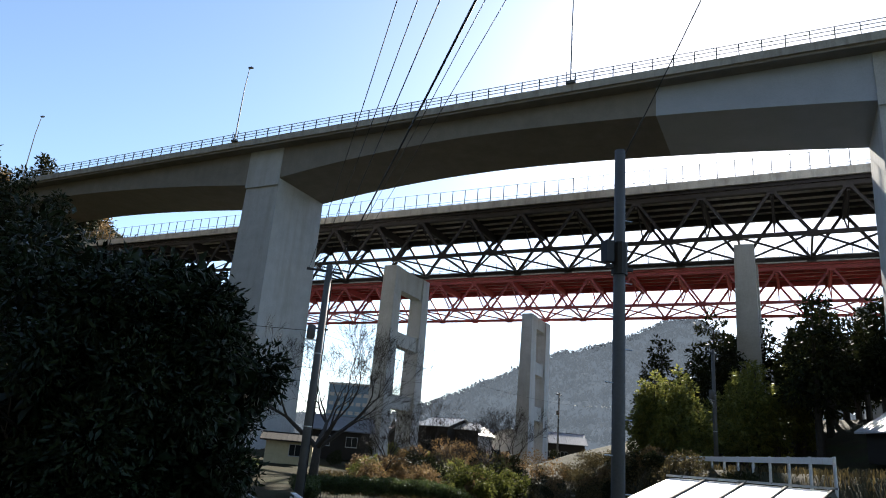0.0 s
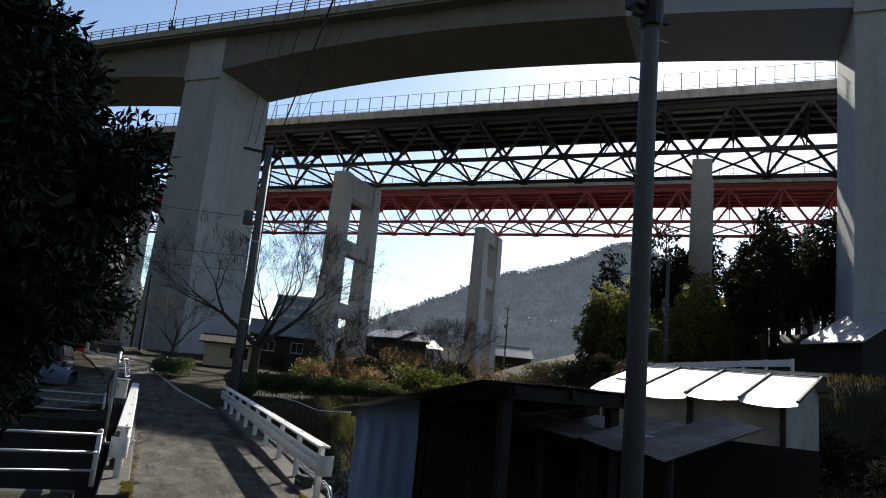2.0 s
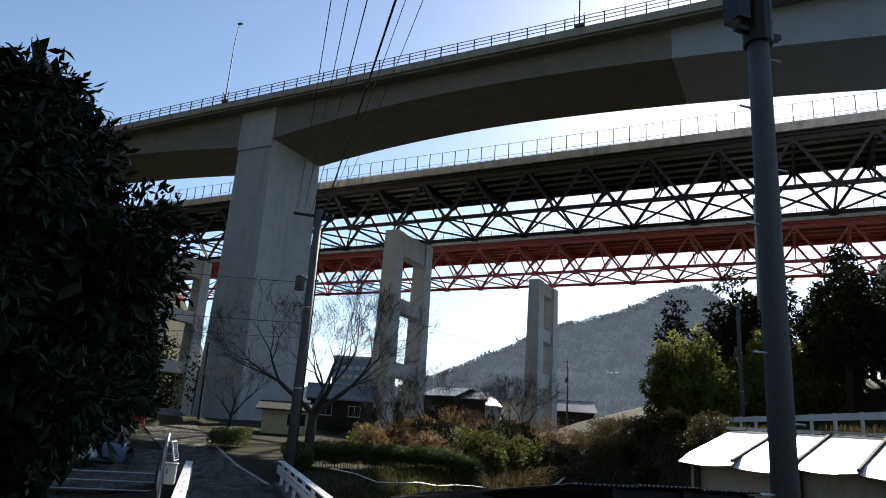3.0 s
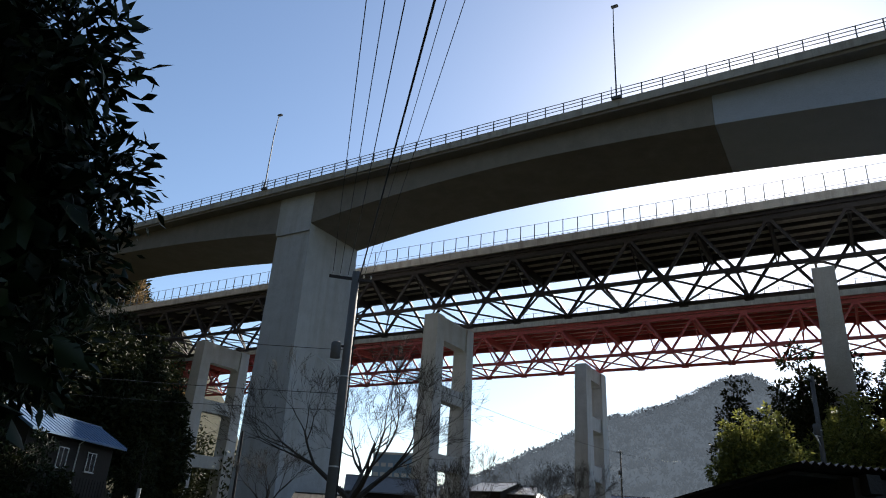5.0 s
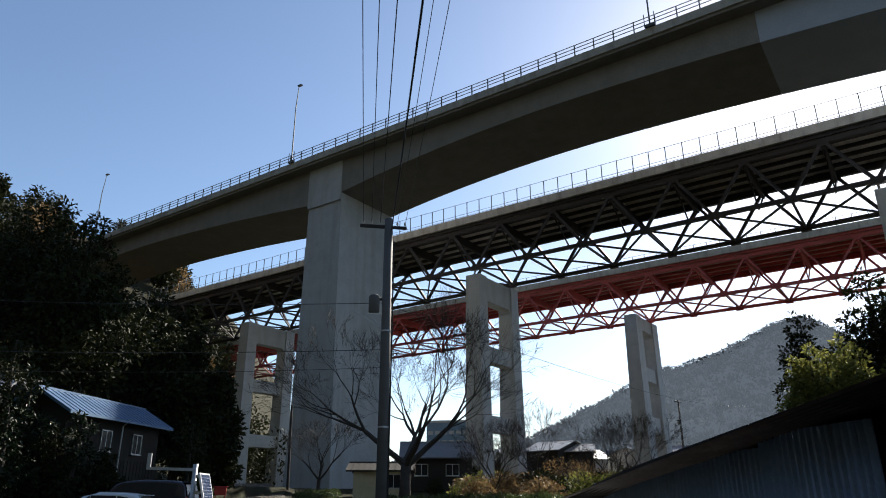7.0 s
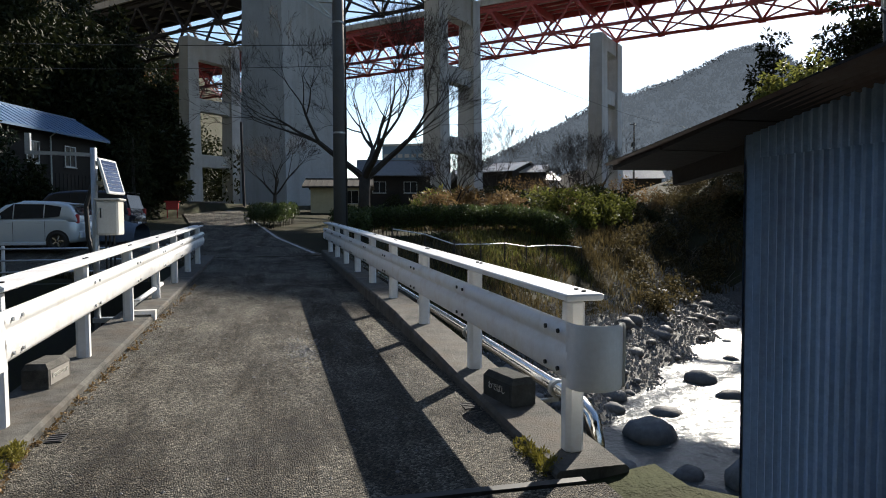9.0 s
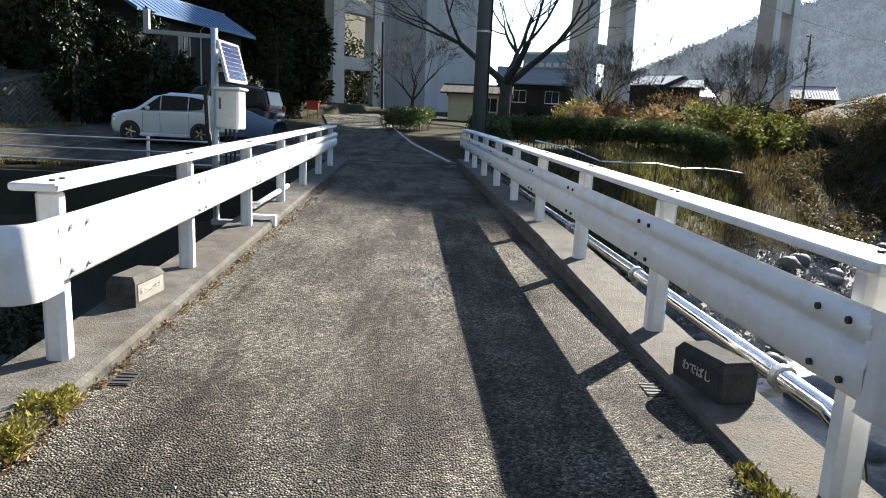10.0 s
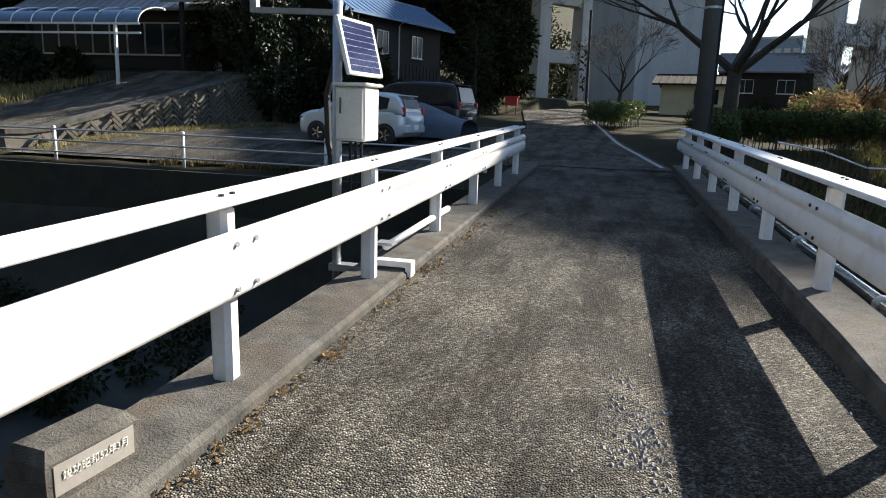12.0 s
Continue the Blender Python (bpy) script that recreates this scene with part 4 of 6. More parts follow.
# river gauge cabinet with its solar panel
gauge = thing("gauge_cabinet", pose(0.42, 22.05, -2.3), "cream gauge cabinet and solar panel on a steel pole", "cabinet")
part("pole", Shape().tube([(0, 0, 0.3), (0, 0, 2.95)], 0.04, 12), GALV, gauge, smooth=True)
cab = part("cabinet", Shape().chamfer(0.05, 0.31, -0.17, 0.17, 1.83, 2.27, 0.012), BOX_CREAM, gauge)
part("cabinet_roof", Shape().chamfer(0.03, 0.34, -0.2, 0.2, 2.272, 2.30, 0.01), BOX_CREAM, gauge)
door = part("door", Shape().chamfer(0.065, 0.295, -0.187, -0.172, 1.85, 2.25, 0.005), BOX_CREAM, gauge, "cream cabinet door")
part("handle", Shape().chamfer(0.1, 0.12, -0.2, -0.187, 2.05, 2.18, 0.004), CHROME, door)
tilt = pose(0.25, -0.04, 2.35, 0, 0, 83) @ pose(0, 0, 0, 75.5)
pan = part("solar_panel", Shape().chamfer(-0.3, 0.3, 0.0, 0.46, 0.0, 0.035, 0.008), RAIL_WHITE, gauge, "white-framed solar panel", m=tilt)
cell = Shape().box(0, 0.058, 0, 0.046, 0, 0.003).mesh("cell", PV_BLUE)
for i in range(8):
    for j in range(8):
        part("cell", cell, None, pan, m=pose(-0.258 + 0.0645 * i, 0.028 + 0.051 * j, 0.036))
part("panel_bracket", Shape().beam((0, 0, 2.5), (0.2, -0.03, 2.5), 0.05, 0.05).beam((0, 0, 2.76), (0.15, -0.03, 2.76), 0.05, 0.05), GALV, gauge)
part("arm", Shape().beam((0, 0, 2.86), (-0.75, 0, 2.88), 0.045, 0.045).box(-0.78, -0.72, -0.03, 0.03, 2.86, 3.12), GALV, gauge)
for k in range(3):
    part("cable", Shape().tube([(0.12 + 0.05 * k, 0, 1.85), (0.13 + 0.05 * k, -0.02, 1.3), (0.0, 0.03 * k, 0.9), (0.05, 0, 0.55)], 0.014, 6), BLACK, gauge)
part("cable_loop", Shape().tube([(-0.03, 0.05, 2.5), (-0.12, 0.06, 2.2), (-0.1, 0.05, 1.8), (-0.03, 0.03, 1.5)], 0.03, 8), BLACK, gauge)
part("foot_bracket", Shape().box(-0.05, 0.5, -0.06, 0.06, 0.70, 0.76), GALV, gauge)

pipe2 = thing("rail_conduit", pose(0.86, 22.1, deck_z(22.1) + 0.09), "white conduit clamped between guardrail posts", "conduit")
part("tube", Shape().tube([(-0.02, 0.05, 0.13), (-0.02, 2.3, 0.18)], 0.035, 10), RAIL_WHITE, pipe2, smooth=True)
part("step_plate", Shape().box(-0.06, 0.27, -0.14, -0.02, 0.0, 0.05).box(0.22, 0.27, -0.14, -0.02, -0.08, 0.0), RAIL_WHITE, pipe2)
for z in (0.16, 0.52):
    part("clamp", Shape().box(-0.075, 0.075, -0.075, 0.075, z, z + 0.025), GALV, pipe2)


def pipe_fence(name, pts, h, rails, label, base=None, group="pipe fences"):
    f = thing(name, pose(*pts[0]), label, "fence", group)
    o = Vector(pts[0])
    for p in pts:
        q = Vector(p) - o
        part("post", Shape().tube([q, q + Vector((0, 0, h))], 0.045, 8), RAIL_WHITE, f, smooth=True)
        part("post_cap", Shape().ball(q + Vector((0, 0, h)), 0.05, 8), RAIL_WHITE, f, smooth=True)
    for k in range(rails):
        z = h * (0.95 - 0.33 * k)
        part("rail", Shape().tube([Vector(p) - o + Vector((0, -0.06, z)) for p in pts], 0.024, 8), GALV, f, smooth=True)
    return f


pipe_fence("pipe_fence", [(0.55, 16.6, -1.65), (-1.6, 15.9, -1.6), (-3.8, 15.2, -1.55), (-6.0, 14.5, -1.5), (-8.2, 13.8, -1.4)], 0.92, 3, "white three-rail pipe fence along the stream wall")
pipe_fence("pipe_fence", [(x, 32.3, -1.9) for x in (-16.3, -12.2, -8.2, -4.2, -0.2)], 0.92, 3, "pale pipe fence along the car park edge")

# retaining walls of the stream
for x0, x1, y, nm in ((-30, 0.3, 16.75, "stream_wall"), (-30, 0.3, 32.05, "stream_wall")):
    w = part(nm, Shape().box(x0, x1, y - 0.18, y + 0.18, -6.0, -1.78 if y < 20 else -1.93), WALL_SHADE)
    tagged(w, "stained concrete wall holding the stream bank, coloured dark for its shade", "retaining wall", kind="structure")

# ---- plants ----
def leaf_mesh(name, centres, n, size, mat, seed, droop=0.3, aspect=0.42, squash=1.0, shell=0.55):
    """Many small folded leaves in clumps; centres are (x, y, z, radius)."""
    rg = np.random.RandomState(seed)
    c = np.array(centres, float)
    wgt = c[:, 3] ** 2
    idx = rg.choice(len(c), n, p=wgt / wgt.sum())
    d = rg.normal(size=(n, 3))
    d /= np.linalg.norm(d, axis=1)[:, None]
    rad = c[idx, 3] * (shell + (1 - shell) * rg.rand(n)) * (0.85 + 0.3 * rg.rand(n))
    pos = c[idx, :3] + d * rad[:, None] * np.array([1, 1, squash])
    ax = d + rg.normal(size=(n, 3)) * 0.8 - np.array([0, 0, droop])
    ax /= np.linalg.norm(ax, axis=1)[:, None]
    sd = np.cross(ax, rg.normal(size=(n, 3)))
    sd /= np.linalg.norm(sd, axis=1)[:, None]
    up = np.cross(sd, ax)
    L = (size * (0.6 + 0.8 * rg.rand(n)))[:, None]
    w = L * aspect * 0.5
    v = np.stack([pos, pos + ax * L * 0.5 + sd * w + up * w * 0.5, pos + ax * L, pos + ax * L * 0.5 - sd * w + up * w * 0.5], 1).reshape(-1, 3)
    me = bpy.data.meshes.new(name)
    me.vertices.add(4 * n)
    me.vertices.foreach_set("co", v.astype(np.float32).ravel())
    k = np.arange(n)[:, None] * 4
    tri = np.concatenate([k + np.array([0, 1, 2]), k + np.array([0, 2, 3])], 1).astype(np.int32).ravel()
    me.loops.add(6 * n)
    me.loops.foreach_set("vertex_index", tri)
    me.polygons.add(2 * n)
    me.polygons.foreach_set("loop_start", np.arange(0, 6 * n, 3, dtype=np.int32))
    me.materials.append(mat)
    me.update(calc_edges=True)
    me.validate()
    return me


def branches(seed, base, direction, length, radius, depth, spread=0.55, kids=3, up=0.15, sides=6):
    """A tapered limb that forks; returns a Shape and the tips."""
    rg = random.Random(seed)
    s, tips = Shape(), []
    def grow(p, d, ln, r, k):
        pts, rr = [p], [r]
        n = 4 if k > 1 else 3
        for i in range(n):
            d = (d + Vector((rg.uniform(-1, 1), rg.uniform(-1, 1), rg.uniform(-0.6, 1) * 0.6 + up)) * 0.16).normalized()
            p = p + d * ln / n
            pts.append(p)
            rr.append(max(0.006, r * (1 - 0.35 * (i + 1) / n)))
        s.tube(pts, rr, sides if k > 2 else (4 if k > 1 else 3), caps=k > 2)
        if k == 0:
            tips.append(p)
            return
        for j in range(kids if k > 1 else kids + 1):
            a = rg.uniform(0, 6.28)
            o = d.orthogonal().normalized()
            o = Matrix.Rotation(a, 3, d) @ o
            q = pts[-1] if j < 2 else pts[rg.randint(2, n)]
            grow(q, (d + o * rg.uniform(spread * 0.6, spread * 1.5)).normalized(), ln * rg.uniform(0.62, 0.85), max(0.006, rr[-1] * rg.uniform(0.55, 0.75)), k - 1)
    grow(Vector(base), Vector(direction).normalized(), length, radius, depth)
    return s, tips


def bare_tree(x, y, h, r, seed, label, depth=5, spread=0.6):
    t = thing("bare_tree", pose(x, y, ground_z(x, y)), label, "tree", "bare trees")
    rg = random.Random(seed)
    fork = h * 0.24
    part("trunk", Shape().tube([(0, 0, -0.4), (0.02, 0, fork * 0.5), (0.06, 0.02, fork)], [r * 1.3, r, r * 0.92], 10), BARK, t, smooth=True)
    for k in range(4):
        a = k * 1.57 + rg.uniform(-0.4, 0.4)
        d = (math.cos(a) * spread, math.sin(a) * spread, 0.8)
        s, _ = branches(seed * 7 + k, (0.06, 0.02, fork - 0.1), d, h * 0.27, r * 0.6, depth, 0.5, 3, 0.1)
        part("limb", s, BARK, t)
    return t


def leafy_tree(x, y, h, w, seed, mat, label, n=3500, size=0.45, clumps=14, name="evergreen_tree", squash=0.8, bottom=0.3):
    base = ground_z(x, y)
    t = thing(name, pose(x, y, base), label, "tree", "wooded slope trees")
    part("trunk", Shape().tube([(0, 0, -0.5), (rnd(-0.2, 0.2), 0, h * 0.4), (0, rnd(-0.2, 0.2), h * 0.85)], [0.02 * h + 0.06, 0.015 * h + 0.04, 0.03], 7), BARK, t)
    rg = random.Random(seed)
    cs = []
    for k in range(clumps):
        f = bottom + (1 - bottom) * (k + 0.5) / clumps
        wide = w * (1.05 - 0.75 * max(0, f - 0.45) / 0.55) if f > 0.45 else w * (0.6 + 0.9 * f)
        a = k * 2.4 + rg.uniform(-0.5, 0.5)
        cs.append((math.cos(a) * wide * rg.uniform(0.2, 0.62), math.sin(a) * wide * rg.uniform(0.2, 0.62), h * f * 0.93, wide * rg.uniform(0.36, 0.55)))
    part("crown", leaf_mesh("crown", cs, n, size, mat, seed, squash=squash), None, t)
    return t


# big glossy evergreen overhanging the lane
big = thing("evergreen_shrub", pose(-1.08, 10.35, lane_z(10.35)), "large dark glossy-leaved evergreen beside the lane", "tree")
rg0 = random.Random(5)
cs = []
for k in range(104):
    f = (k + 0.5) / 104
    a = k * 2.399
    z = 1.75 + 3.3 * f
    wide = 1.76 * min(1, 0.62 + 1.6 * f) if f < 0.62 else 1.76 * math.sqrt(max(0.05, 1 - ((f - 0.62) / 0.4) ** 2))
    q = rg0.uniform(0.3, 1.0) ** 0.7
    cs.append((math.cos(a) * wide * q, math.sin(a) * wide * 1.2 * q, z, rg0.uniform(0.34, 0.52)))
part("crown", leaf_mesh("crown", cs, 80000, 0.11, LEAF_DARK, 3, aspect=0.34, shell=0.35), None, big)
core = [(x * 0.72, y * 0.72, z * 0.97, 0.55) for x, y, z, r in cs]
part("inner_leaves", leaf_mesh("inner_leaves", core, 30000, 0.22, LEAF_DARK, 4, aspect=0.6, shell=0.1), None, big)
for k in range(5):
    s, _ = branches(40 + k, (rnd(-0.3, 0.3), rnd(-0.3, 0.3), 0), (math.cos(k * 1.26) * 0.3, math.sin(k * 1.26) * 0.3, 1), 1.9, 0.09, 3, 0.4)
    part("stem", s, BARK, big)
side = thing("evergreen_shrub", pose(-4.4, 11.6, -1.5), "dense dark evergreen bush behind the lane edge", "tree")
part("crown", leaf_mesh("crown", [(math.cos(k * 2.4) * 1.5 * (k % 5) / 4, math.sin(k * 2.4) * 2.2 * (k % 4) / 3, 0.9 + 5.0 * k / 30, 0.85) for k in range(30)], 20000, 0.15, LEAF_DARK, 8, shell=0.3), None, side)
part("stem", branches(61, (0, 0, 0), (0, 0, 1), 2.0, 0.1, 3)[0], BARK, side)


def hedge(name, a, b, width, height, n, seed, label, size=0.075):
    """Clipped hedge from a to b: woody stems below, dense leaves above."""
    a, b = Vector(a), Vector(b)
    h = thing("hedge", pose(a.x, a.y, ground_z(a.x, a.y)), label, "hedge")
    ln = (b - a).length
    d = (b - a).normalized()
    rg = random.Random(seed)
    cs = []
    k = int(ln / 0.33)
    sd = Vector((-d.y, d.x))
    stems = Shape()
    for i in range(k + 1):
        for row in (-0.5, 0, 0.5):
            q = d * (ln * i / k) + sd * row * width * 0.62
            gz = ground_z(a.x + q.x, a.y + q.y) - ground_z(a.x, a.y)
            cs.append((q.x, q.y, gz + height * rg.uniform(0.66, 0.78), rg.uniform(0.22, 0.33)))
            cs.append((q.x, q.y, gz + height * rg.uniform(0.38, 0.56), rg.uniform(0.18, 0.32)))
            if rg.random() < 0.8:
                stems.tube([(q.x, q.y, gz - 0.1), (q.x + rg.uniform(-0.1, 0.1), q.y, gz + height * 0.7)], [0.02, 0.008], 4)
    tagged(part("stem", stems, BARK, h), kind="stuff")
    part("foliage", leaf_mesh("foliage", cs, n, size, LEAF_HEDGE, seed, shell=0.5, aspect=0.55), None, h)
    return h


hedge("hedge", (5.2, 40.2), (16.3, 43.2), 1.4, 1.32, 60000, 11, "long clipped hedge with bare stems along the bank", 0.085)
hedge("hedge", (2.0, 47.3), (3.1, 51.5), 1.9, 1.15, 9000, 12, "clipped hedge at the bend of the lane", 0.1)
hedge("hedge", (5.3, 37.0), (5.7, 39.6), 1.2, 1.15, 7000, 13, "short dark hedge beside the utility pole", 0.1)

bare_tree(6.9, 46.0, 10.5, 0.3, 3, "leafless dark cherry tree with spreading limbs", 6, 1.25)
bare_tree(2.6, 62.0, 6.0, 0.13, 9, "small leafless tree in front of the pier", 5, 0.8)
for k, (x, y, h) in enumerate(((15, 60, 6), (20, 66, 7), (25, 62, 6.5), (30, 70, 7), (13, 52, 4), (18.5, 50, 3.5), (34, 75, 7))):
    bare_tree(x, y, h, 0.1, 20 + k, "leafless winter scrub tree beside the village", 5, 0.7)

# dark wooded slope behind the houses
for k, (x, y, h, w) in enumerate(((-15, 60, 19, 5.5), (-20, 66, 19, 6), (-25, 58, 17, 6), (-10.5, 66, 14, 4.2), (-9.3, 72, 16.5, 3.6), (-13, 74, 16, 5), (-7.5, 63, 8, 3.2), (-4.8, 60, 6, 2.6), (-18, 78, 17, 6), (-27, 74, 18, 7), (-34, 66, 17, 7), (-32, 84, 18, 7), (-22, 88, 17, 6), (-40, 78, 18, 8), (-5.8, 68, 9.5, 3.0), (-30, 50, 13, 5), (-38, 54, 13, 6))):
    leafy_tree(x, y, h, w, 100 + k, LEAF_FOREST, "dark evergreen on the wooded slope", 8500, 0.42, 20)
for k in range(60):
    x, y = rnd(-95, -14), rnd(96, 190)
    leafy_tree(x, y, rnd(9, 14), rnd(3.5, 5.5), 200 + k % 4, LEAF_FOREST if k % 3 else LEAF_DRY, "hillside tree behind the viaduct", 900, 1.0, 10)

leafy_tree(44.5, 26, 22, 4.2, 331, LEAF_DARK, "tall dark evergreen at the head of the bank", 16000, 0.42, 26)

# bamboo and scrub below the right-hand column
for k in range(26):
    x, y = 40 + 12 * rnd(0, 1), 50 + 9 * rnd(0, 1)
    leafy_tree(x, y, rnd(6.5, 10.5) - 0.16 * max(0, 42 - x) * 4, rnd(1.8, 2.6), 300 + k, LEAF_BAMBOO, "sunlit yellow-green bamboo clump", 2600, 0.36, 12, "bamboo", 1.1, 0.12)
for k in range(46):
    x, y = rnd(50, 96), rnd(34, 80)
    leafy_tree(x, y, rnd(11, 16.5), rnd(2.8, 4.4), 340 + k % 9, LEAF_FOREST, "dark tree on the bank beside the road", 2600, 0.5, 12)
for k in range(30):
    y = rnd(30, 60)
    x = bank_edge(y) - rnd(1.2, 7)
    leafy_tree(x, y, rnd(0.9, 1.6), rnd(1.0, 1.6), 380 + k % 6, LEAF_FOREST if k % 3 else LEAF_DRY, "low bush on the steep bank", 1100, 0.25, 8, "bush", 0.8, 0.1)
for k in range(14):
    x = rnd(18.5, 24)
    y = 22.4 + 0.95 * (x - 5) + 1.35 * rnd(8.4, 12)
    leafy_tree(x, y, rnd(1.3, 2.2), rnd(1.2, 1.8), 390 + k, LEAF_MOUND, "yellow-green bush on the mound", 1600, 0.2, 8, "bush", 0.8, 0.1)

# bushes before the houses, scrub behind the hedge and along the village
for k, (x, y, h, w) in enumerate(((-13.2, 45.2, 4.2, 2.2), (-11.8, 46.6, 3.4, 1.8), (-15.2, 44.6, 3.0, 1.6), (-10.2, 47.4, 2.4, 1.3), (-5.2, 55, 5.5, 2.2), (-21.0, 40.2, 1.8, 1.2), (-19.4, 41.0, 1.4, 0.9), (-23.5, 40.0, 2.0, 1.4), (-9.2, 43.9, 4.4, 1.7), (-11.0, 42.8, 3.6, 1.6), (-6.6, 44.2, 2.0, 1.0), (-8.1, 43.4, 5.0, 1.5), (-7.0, 43.9, 3.4, 1.1), (-10.6, 41.9, 5.6, 2.0), (-12.2, 42.6, 6.0, 2.2), (-10.6, 43.8, 7.4, 1.7), (-11.6, 43.4, 7.0, 1.8))):
    leafy_tree(x, y, h, w, 430 + k, LEAF_DARK if k % 2 else LEAF_FOREST, "dark garden bush before the houses", 2600, 0.2, 10, "garden_bush", 0.8, 0.08)
scrub = [leafy_tree(14 + 3 * k, 52 + 2 * k, 2.2, 1.9, 450 + k, (LEAF_DRY, LEAF_FOREST, LEAF_BAMBOO)[k], ("dry brown scrub bush behind the hedge", "dull green scrub bush behind the hedge", "yellow-green scrub bush behind the hedge")[k], 1500, 0.24, 9, "scrub_bush", 0.8, 0.05) for k in range(3)]
for k in range(64):
    y = rnd(46, 115)
    x = rnd(9, 20) + (y - 46) * rnd(0.1, 0.75)
    if 20 < x < 24 and y < 95:
        continue
    f = rnd(0.45, 0.95)
    copy_thing(scrub[(0, 0, 1, 0, 1, 2, 0)[k % 7]], pose(x, y, ground_z(x, y), 0, 0, rnd(0, 360))).scale = (f, f, f * rnd(0.8, 1.2))

for k in range(150):
    x, y = rnd(19, 41), rnd(12, 66)
    if abs(channel(x, y)) < 7 or x > bank_edge(y) - 1.2:
        continue
    f = rnd(0.5, 1.05) if x < 26 else rnd(0.25, 0.5)
    copy_thing(scrub[(1, 0, 1, 1, 0, 1, 1)[k % 7]], pose(x, y, ground_z(x, y) - 0.1, 0, 0, rnd(0, 360))).scale = (f, f, f * rnd(0.8, 1.2))
for k in range(120):
    x, y = rnd(21, 37), rnd(16, 46)
    if abs(channel(x, y)) < 7.5 or x > bank_edge(y) - 1.2:
        continue
    f = rnd(0.5, 1.1) if x < 26 else rnd(0.25, 0.5)
    copy_thing(scrub[(1, 1, 0)[k % 3]], pose(x, y, ground_z(x, y) - 0.1, 0, 0, rnd(0, 360))).scale = (f, f, f * rnd(0.7, 1.1))


def thicket(spots, mat, n, size, seed, label):
    """Far brush that nobody could count: one mesh of leafy clumps."""
    cs = []
    for x, y, r in spots:
        z = ground_z(x, y)
        for j in range(4):
            cs.append((x + rnd(-0.7, 0.7) * r, y + rnd(-0.7, 0.7) * r, z + r * rnd(0.2, 1.1), r * rnd(0.5, 0.8)))
    tagged(part("thicket", leaf_mesh("thicket", cs, n, size, mat, seed), None), label, "brush", kind="stuff")


spots = [(rnd(16, 40), rnd(70, 105), rnd(0.9, 2.0)) for k in range(60)]
thicket([q for q in spots if q[1] - 45 <= (q[0] - 16) * 3.2], LEAF_DRY, 14000, 0.24, 481, "dry brown brush round the village")
thicket([(rnd(-34, 2), rnd(134, 205), rnd(3.5, 7.0)) for k in range(110)], LEAF_FOREST, 36000, 0.9, 482, "dark winter brush on the far hillside")
spots = [(rnd(-6.5, -1.0), rnd(34, 82), rnd(0.4, 0.9)) for k in range(170)]
thicket([(bank_edge(y) + x, y, r) for x, y, r in spots], LEAF_BANK, 26000, 0.2, 483, "dark brush covering the steep bank")

spots = [(rnd(-15, -5), rnd(30, 60), rnd(0.3, 0.7)) for k in range(260)]
thicket([(bank_edge(y) + x, y, r) for x, y, r in spots if channel(bank_edge(y) + x, y) > 2 or channel(bank_edge(y) + x, y) < -6.5], LEAF_BANK, 20000, 0.17, 484, "dark tangled brush on the slope above the stream")
thicket([(rnd(-16, 0.0), rnd(17.6, 31.4), rnd(0.2, 0.5)) for k in range(150)], LEAF_FOREST, 16000, 0.16, 485, "dark weeds along the walled stream bed")
twigs = Shape()
for k in range(700):
    y = rnd(30, 62)
    x = bank_edge(y) - rnd(1.5, 16)
    z = ground_z(x, y)
    if z < -4.3:
        continue
    a, ln = rnd(0, 6.28), rnd(0.6, 2.0)
    q = Vector((math.cos(a) * 0.6, math.sin(a) * 0.6, rnd(0.2, 0.9))).normalized() * ln
    twigs.tube([(x, y, z), (x + q.x * 0.5, y + q.y * 0.5, z + q.z * 0.6), (x + q.x, y + q.y, z + q.z)], [0.014, 0.01, 0.005], 3, caps=False)
tagged(part("twigs", twigs, DRY_TWIG), "pale dry twigs and canes tangled on the bank", "brush", kind="stuff")

# ---- car park, cars, houses ----
def wheel(parent, x, y, r=0.29, out=-1):
    s = Shape()
    prof = [(r * 0.62, -0.09), (r * 0.9, -0.1), (r, -0.07), (r, 0.07), (r * 0.9, 0.1), (r * 0.62, 0.09)]
    n = 20
    s.loft([[(x + a * math.cos(q), y + b, r + a * math.sin(q)) for a, b in prof] for q in [2 * math.pi * k / n for k in range(n + 1)]], caps=False)
    w = part("wheel", s, BLACK, parent, "black tyre", smooth=True)
    part("hub", Shape().tube([(x, y + out * 0.05, r), (x, y + out * 0.062, r)], r * 0.62, 16), STEEL_DARK, w)
    for k in range(5):
        a = 2 * math.pi * k / 5
        part("spoke", Shape().beam((x + 0.03 * math.cos(a), y + out * 0.085, r + 0.03 * math.sin(a)), (x + r * 0.6 * math.cos(a), y + out * 0.075, r + r * 0.6 * math.sin(a)), 0.02, 0.05), CHROME, w)
    return w


def rounded(y0, y1, z0, z1, x, r=0.12, n=4):
    ring = []
    for cy, cz, a0 in ((y1 - r, z0 + r, -90), (y1 - r, z1 - r, 0), (y0 + r, z1 - r, 90), (y0 + r, z0 + r, 180)):
        for k in range(n):
            a = radians(a0 + 90 * k / (n - 1))
            ring.append((x, cy + r * math.cos(a), cz + r * math.sin(a)))
    return ring


